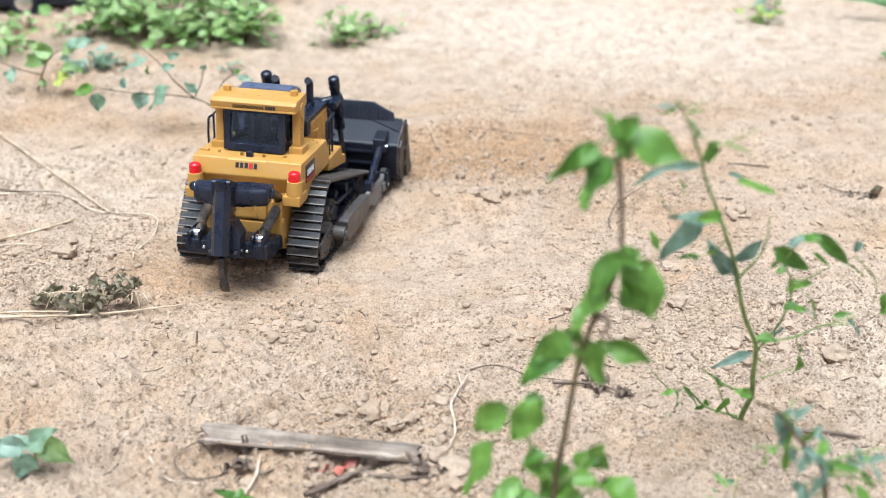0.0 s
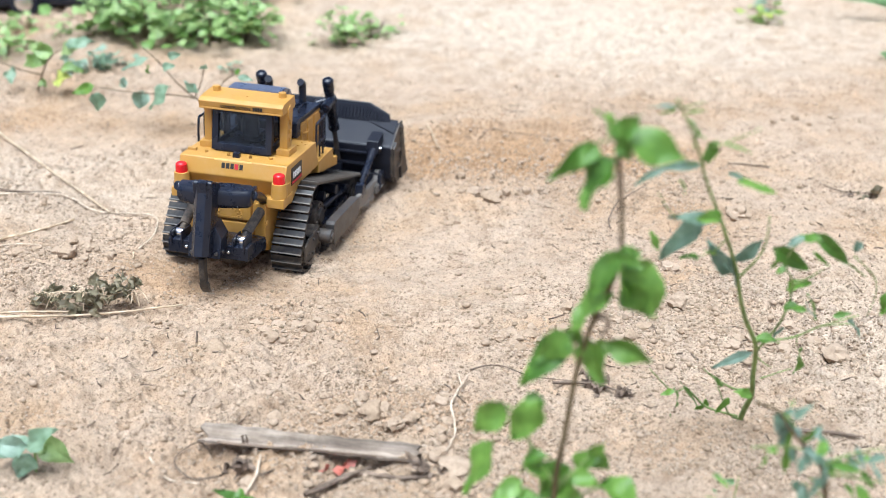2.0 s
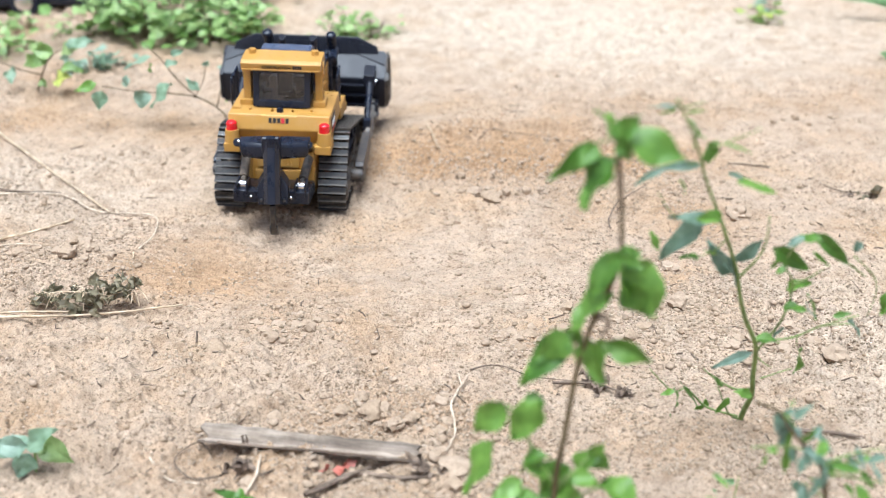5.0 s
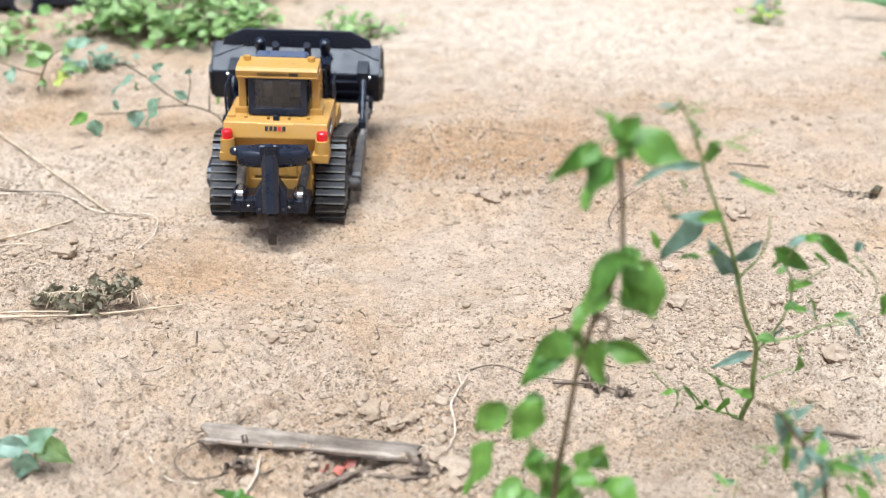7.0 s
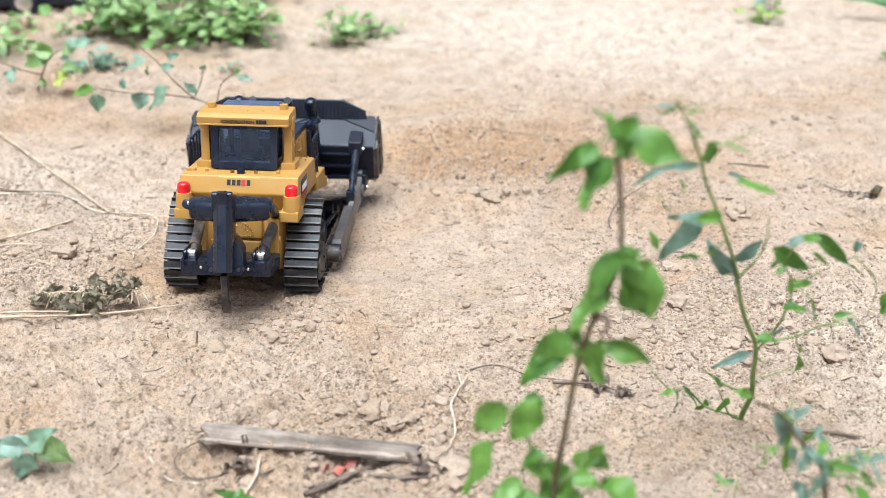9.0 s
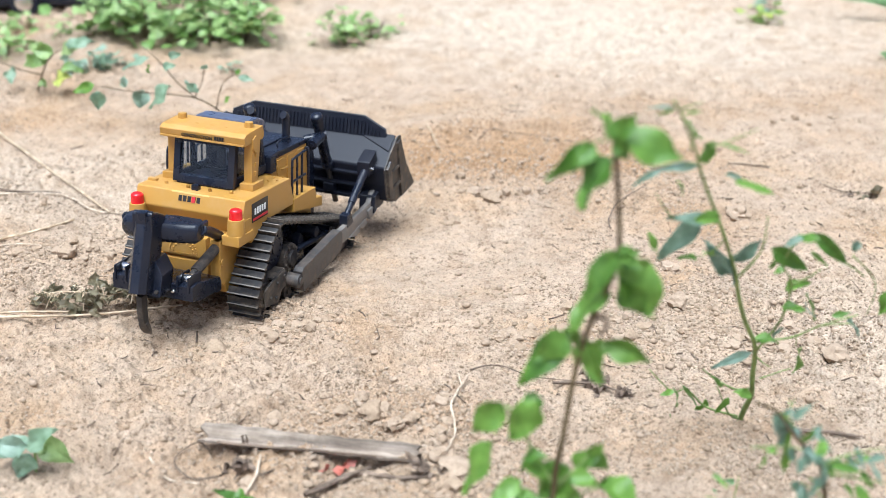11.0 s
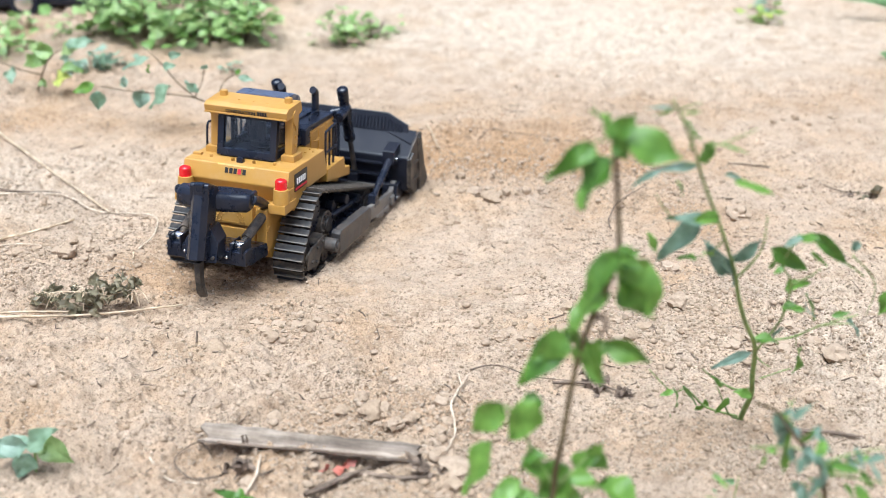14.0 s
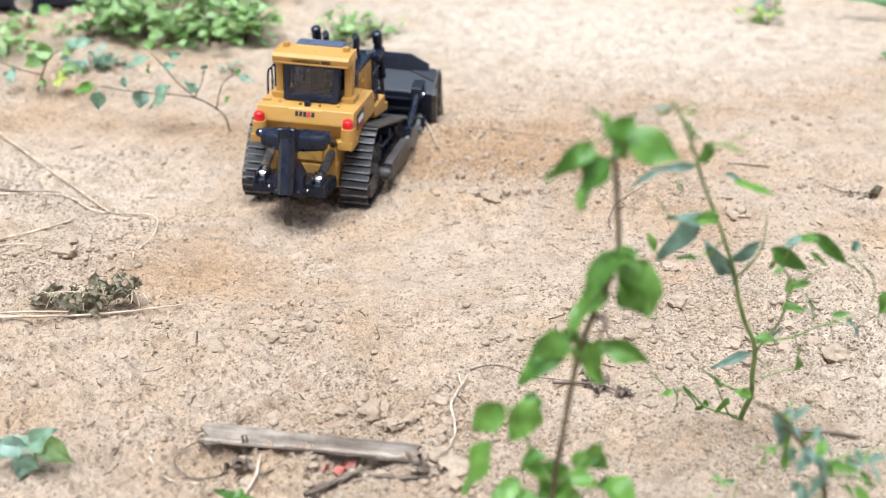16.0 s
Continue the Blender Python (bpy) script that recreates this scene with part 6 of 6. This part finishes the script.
# ---- all that moves ----
DOZER_ROWS = [
    (0.0, -0.2616, 1.5146, -0.0005, -10.99, -0.09, 1.62), (0.5, -0.2800, 1.5007, -0.0008, -14.90, -1.03, 2.40), (1.0, -0.2906, 1.4911, -0.0005, -16.33, -0.74, 2.84),
    (1.5, -0.3062, 1.4831, 0.0004, -18.96, -1.06, 2.77), (2.0, -0.2828, 1.5166, -0.0018, -13.24, 0.06, 2.6), (2.5, -0.2643, 1.5507, -0.0010, -8.19, 1.80, 1.4),
    (3.0, -0.2568, 1.5610, -0.0016, -5.97, 2.05, 1.36), (3.5, -0.2500, 1.5560, -0.0002, -5.65, 1.9, 1.4), (4.0, -0.2446, 1.5610, -0.0004, -3.87, 2.48, 1.7)]
GAP_ROWS = [
    (4.6, -0.2440, 1.6400, -0.0005, -3.0, 3.4, 1.7), (5.2, -0.2420, 1.7700, -0.0005, -1.8, 4.6, 1.7), (5.7, -0.2400, 1.8350, -0.0005, -1.2, 5.2, 1.7)]
BACK_ROWS = [
    (6.3, -0.2423, 1.8105, -0.0008, -0.8, 5.0, 1.6), (6.5, -0.2445, 1.7879, -0.0004, -1.4, 4.7, 1.5), (7.0, -0.2430, 1.6885, -0.0015, -0.70, 3.6, 1.5),
    (7.5, -0.2418, 1.6066, -0.0019, -1.3, 1.95, 1.3), (8.0, -0.2453, 1.5498, -0.0007, -2.29, -1.02, 1.1), (8.5, -0.2531, 1.4954, 0.0006, -4.13, -2.94, 0.5),
    (9.0, -0.2562, 1.4239, 0.0050, -4.17, -4.4, 0.5), (9.2, -0.2583, 1.3956, 0.0055, -4.77, -3.8, 0.57)]
TURN_ROWS = [(9.8, -0.268, 1.352, 0.005, -7.5, -3.5, 0.8), (10.5, -0.300, 1.362, 0.0035, -16.0, -3.3, 1.3)]
LAST_ROWS = [
    (11.3, -0.3162, 1.3795, 0.0022, -20.91, -3.10, 1.63), (11.5, -0.3162, 1.3794, 0.0023, -20.84, -3.05, 1.68), (12.0, -0.3158, 1.3748, 0.0023, -20.93, -3.08, 1.60),
    (12.2, -0.3130, 1.3790, 0.0022, -20.3, -3.0, 1.65), (12.4, -0.2860, 1.4060, 0.0013, -14.8, -2.6, 1.9), (12.5, -0.2817, 1.4130, 0.0010, -13.9, -2.5, 2.0),
    (12.7, -0.2900, 1.4100, 0.0009, -16.0, -2.4, 1.9), (13.0, -0.3136, 1.4104, 0.0005, -22.93, -2.14, 1.7), (13.5, -0.3039, 1.4333, 0.0003, -22.94, -2.15, 2.3),
    (14.0, -0.2752, 1.4910, -0.0008, -17.20, -1.6, 1.87), (14.5, -0.2537, 1.5465, -0.0026, -14.17, 0.01, 1.5), (15.0, -0.2336, 1.6010, -0.0028, -10.76, 1.69, 1.3),
    (15.5, -0.2216, 1.6744, -0.0020, -10.76, 2.9, 2.1), (16.0, -0.2093, 1.7503, 0.0020, -10.98, 3.19, 2.4)]
ALL_ROWS = DOZER_ROWS + GAP_ROWS + BACK_ROWS + TURN_ROWS + LAST_ROWS
LIFT_ROWS = [(0, -1.2), (1.5, -0.6), (4.0, -1.7), (4.6, 1.0), (5.6, 10.0), (6.3, 11.0), (7.0, 11.0), (7.5, 7.25), (8.0, 2.75), (8.5, 4.75), (9.0, 8.75), (10.0, 10.0), (11.3, 8.2), (11.5, 7.0), (12.0, 0.5), (13.0, -0.7), (14.5, 0.0), (16.0, -1.4)]


def dozer_pose(r):
    t, x, y, z, yaw, pit, rol = r
    return pose(x, y, z, 0, 0, yaw) @ pose(0, 0, 0, pit, 0, 0) @ pose(0, 0, 0, 0, rol, 0)


def lift_angle(t):
    return float(np.interp(t, [r[0] for r in LIFT_ROWS], [r[1] for r in LIFT_ROWS]))


SWAY = [(0, 0.0), (6.0, 0.0), (6.5, 1.0), (7.0, 2.0), (7.5, 0.0), (9.0, -1.0), (10.2, -4.0), (11.5, -9.0), (12.0, -23.0), (12.5, -15.0), (13.0, -4.0), (13.5, 0.0), (14.0, -6.5), (14.5, -8.5), (15.0, -9.0), (15.5, -4.5), (16.0, -7.5)]


def motions():
    # the weeds nod in a breath of wind
    for plant, x, y, k in ((tall_weed, 0.0825, 0.79, 0.051), (thin_weed, *THIN_AT, 0.060), (low_weed, *LOW_AT, 0.035)):
        walk(plant, [(t, pose(x, y, gz(x, y), 0, k * a, 0)) for t, a in SWAY])
    # the sprig is bent by the blade and springs back
    bend = [(0, 0, 0), (1.8, 0, 0), (2.6, 4, 4), (3.2, 10, 14), (4.0, 16, 22), (5.0, 0, 10), (6.3, -10, 6), (7.5, -13, 4), (8.2, -9, 2), (8.7, -2, 0), (9.2, 0, 0), (11.5, 0.8, 0), (16, 0.8, 0)]
    walk(sprig, [(t, pose(*SPRIG_AT, 0, -b, a, 0)) for t, a, b in bend])
    walk(dozer, [(r[0], dozer_pose(r)) for r in ALL_ROWS])
    walk(blade, [(t, Matrix.Translation(PIVOT) @ pose(0, 0, 0, a, 0, 0)) for t, a in LIFT_ROWS])
    # the lift cylinders point at their sockets on the blade
    for lc, s in lift_cylinders:
        rows = []
        for t, a in LIFT_ROWS:
            e = Vector(PIVOT) + pose(0, 0, 0, a, 0, 0) @ Vector((0, 0.320 - PIVOT[1], 0.0545 - PIVOT[2]))
            top = Vector((s * LIFT_TOP[0] + BLADE_OFF, LIFT_TOP[1], LIFT_TOP[2]))
            d = e - top
            rows.append((t, Matrix.Translation(top) @ pose(0, 0, 0, math.degrees(math.atan2(d.y, -d.z)), 0, 0)))
        walk(lc, rows)
    # the belts run by what each side rolls over the ground
    tt = np.arange(0, 16.01, 0.25)
    src = np.array(ALL_ROWS)
    px, py_, pw = (np.interp(tt, src[:, 0], src[:, k]) for k in (1, 2, 4))
    w = np.radians(pw)
    for side in (-1, 1):
        cx = px + side * 0.077 * np.cos(w) - 0.16 * np.sin(w)
        cy = py_ + side * 0.077 * np.sin(w) + 0.16 * np.cos(w)
        wm = 0.5 * (w[1:] + w[:-1])
        roll = np.concatenate([[0], np.cumsum(-np.sin(wm) * np.diff(cx) + np.cos(wm) * np.diff(cy))])
        for o, s, s0 in SHOE_LIST:
            if s == side:
                walk(o, [(float(t), shoe_pose(s, s0 + float(r))) for t, r in zip(tt, roll)])


motions()
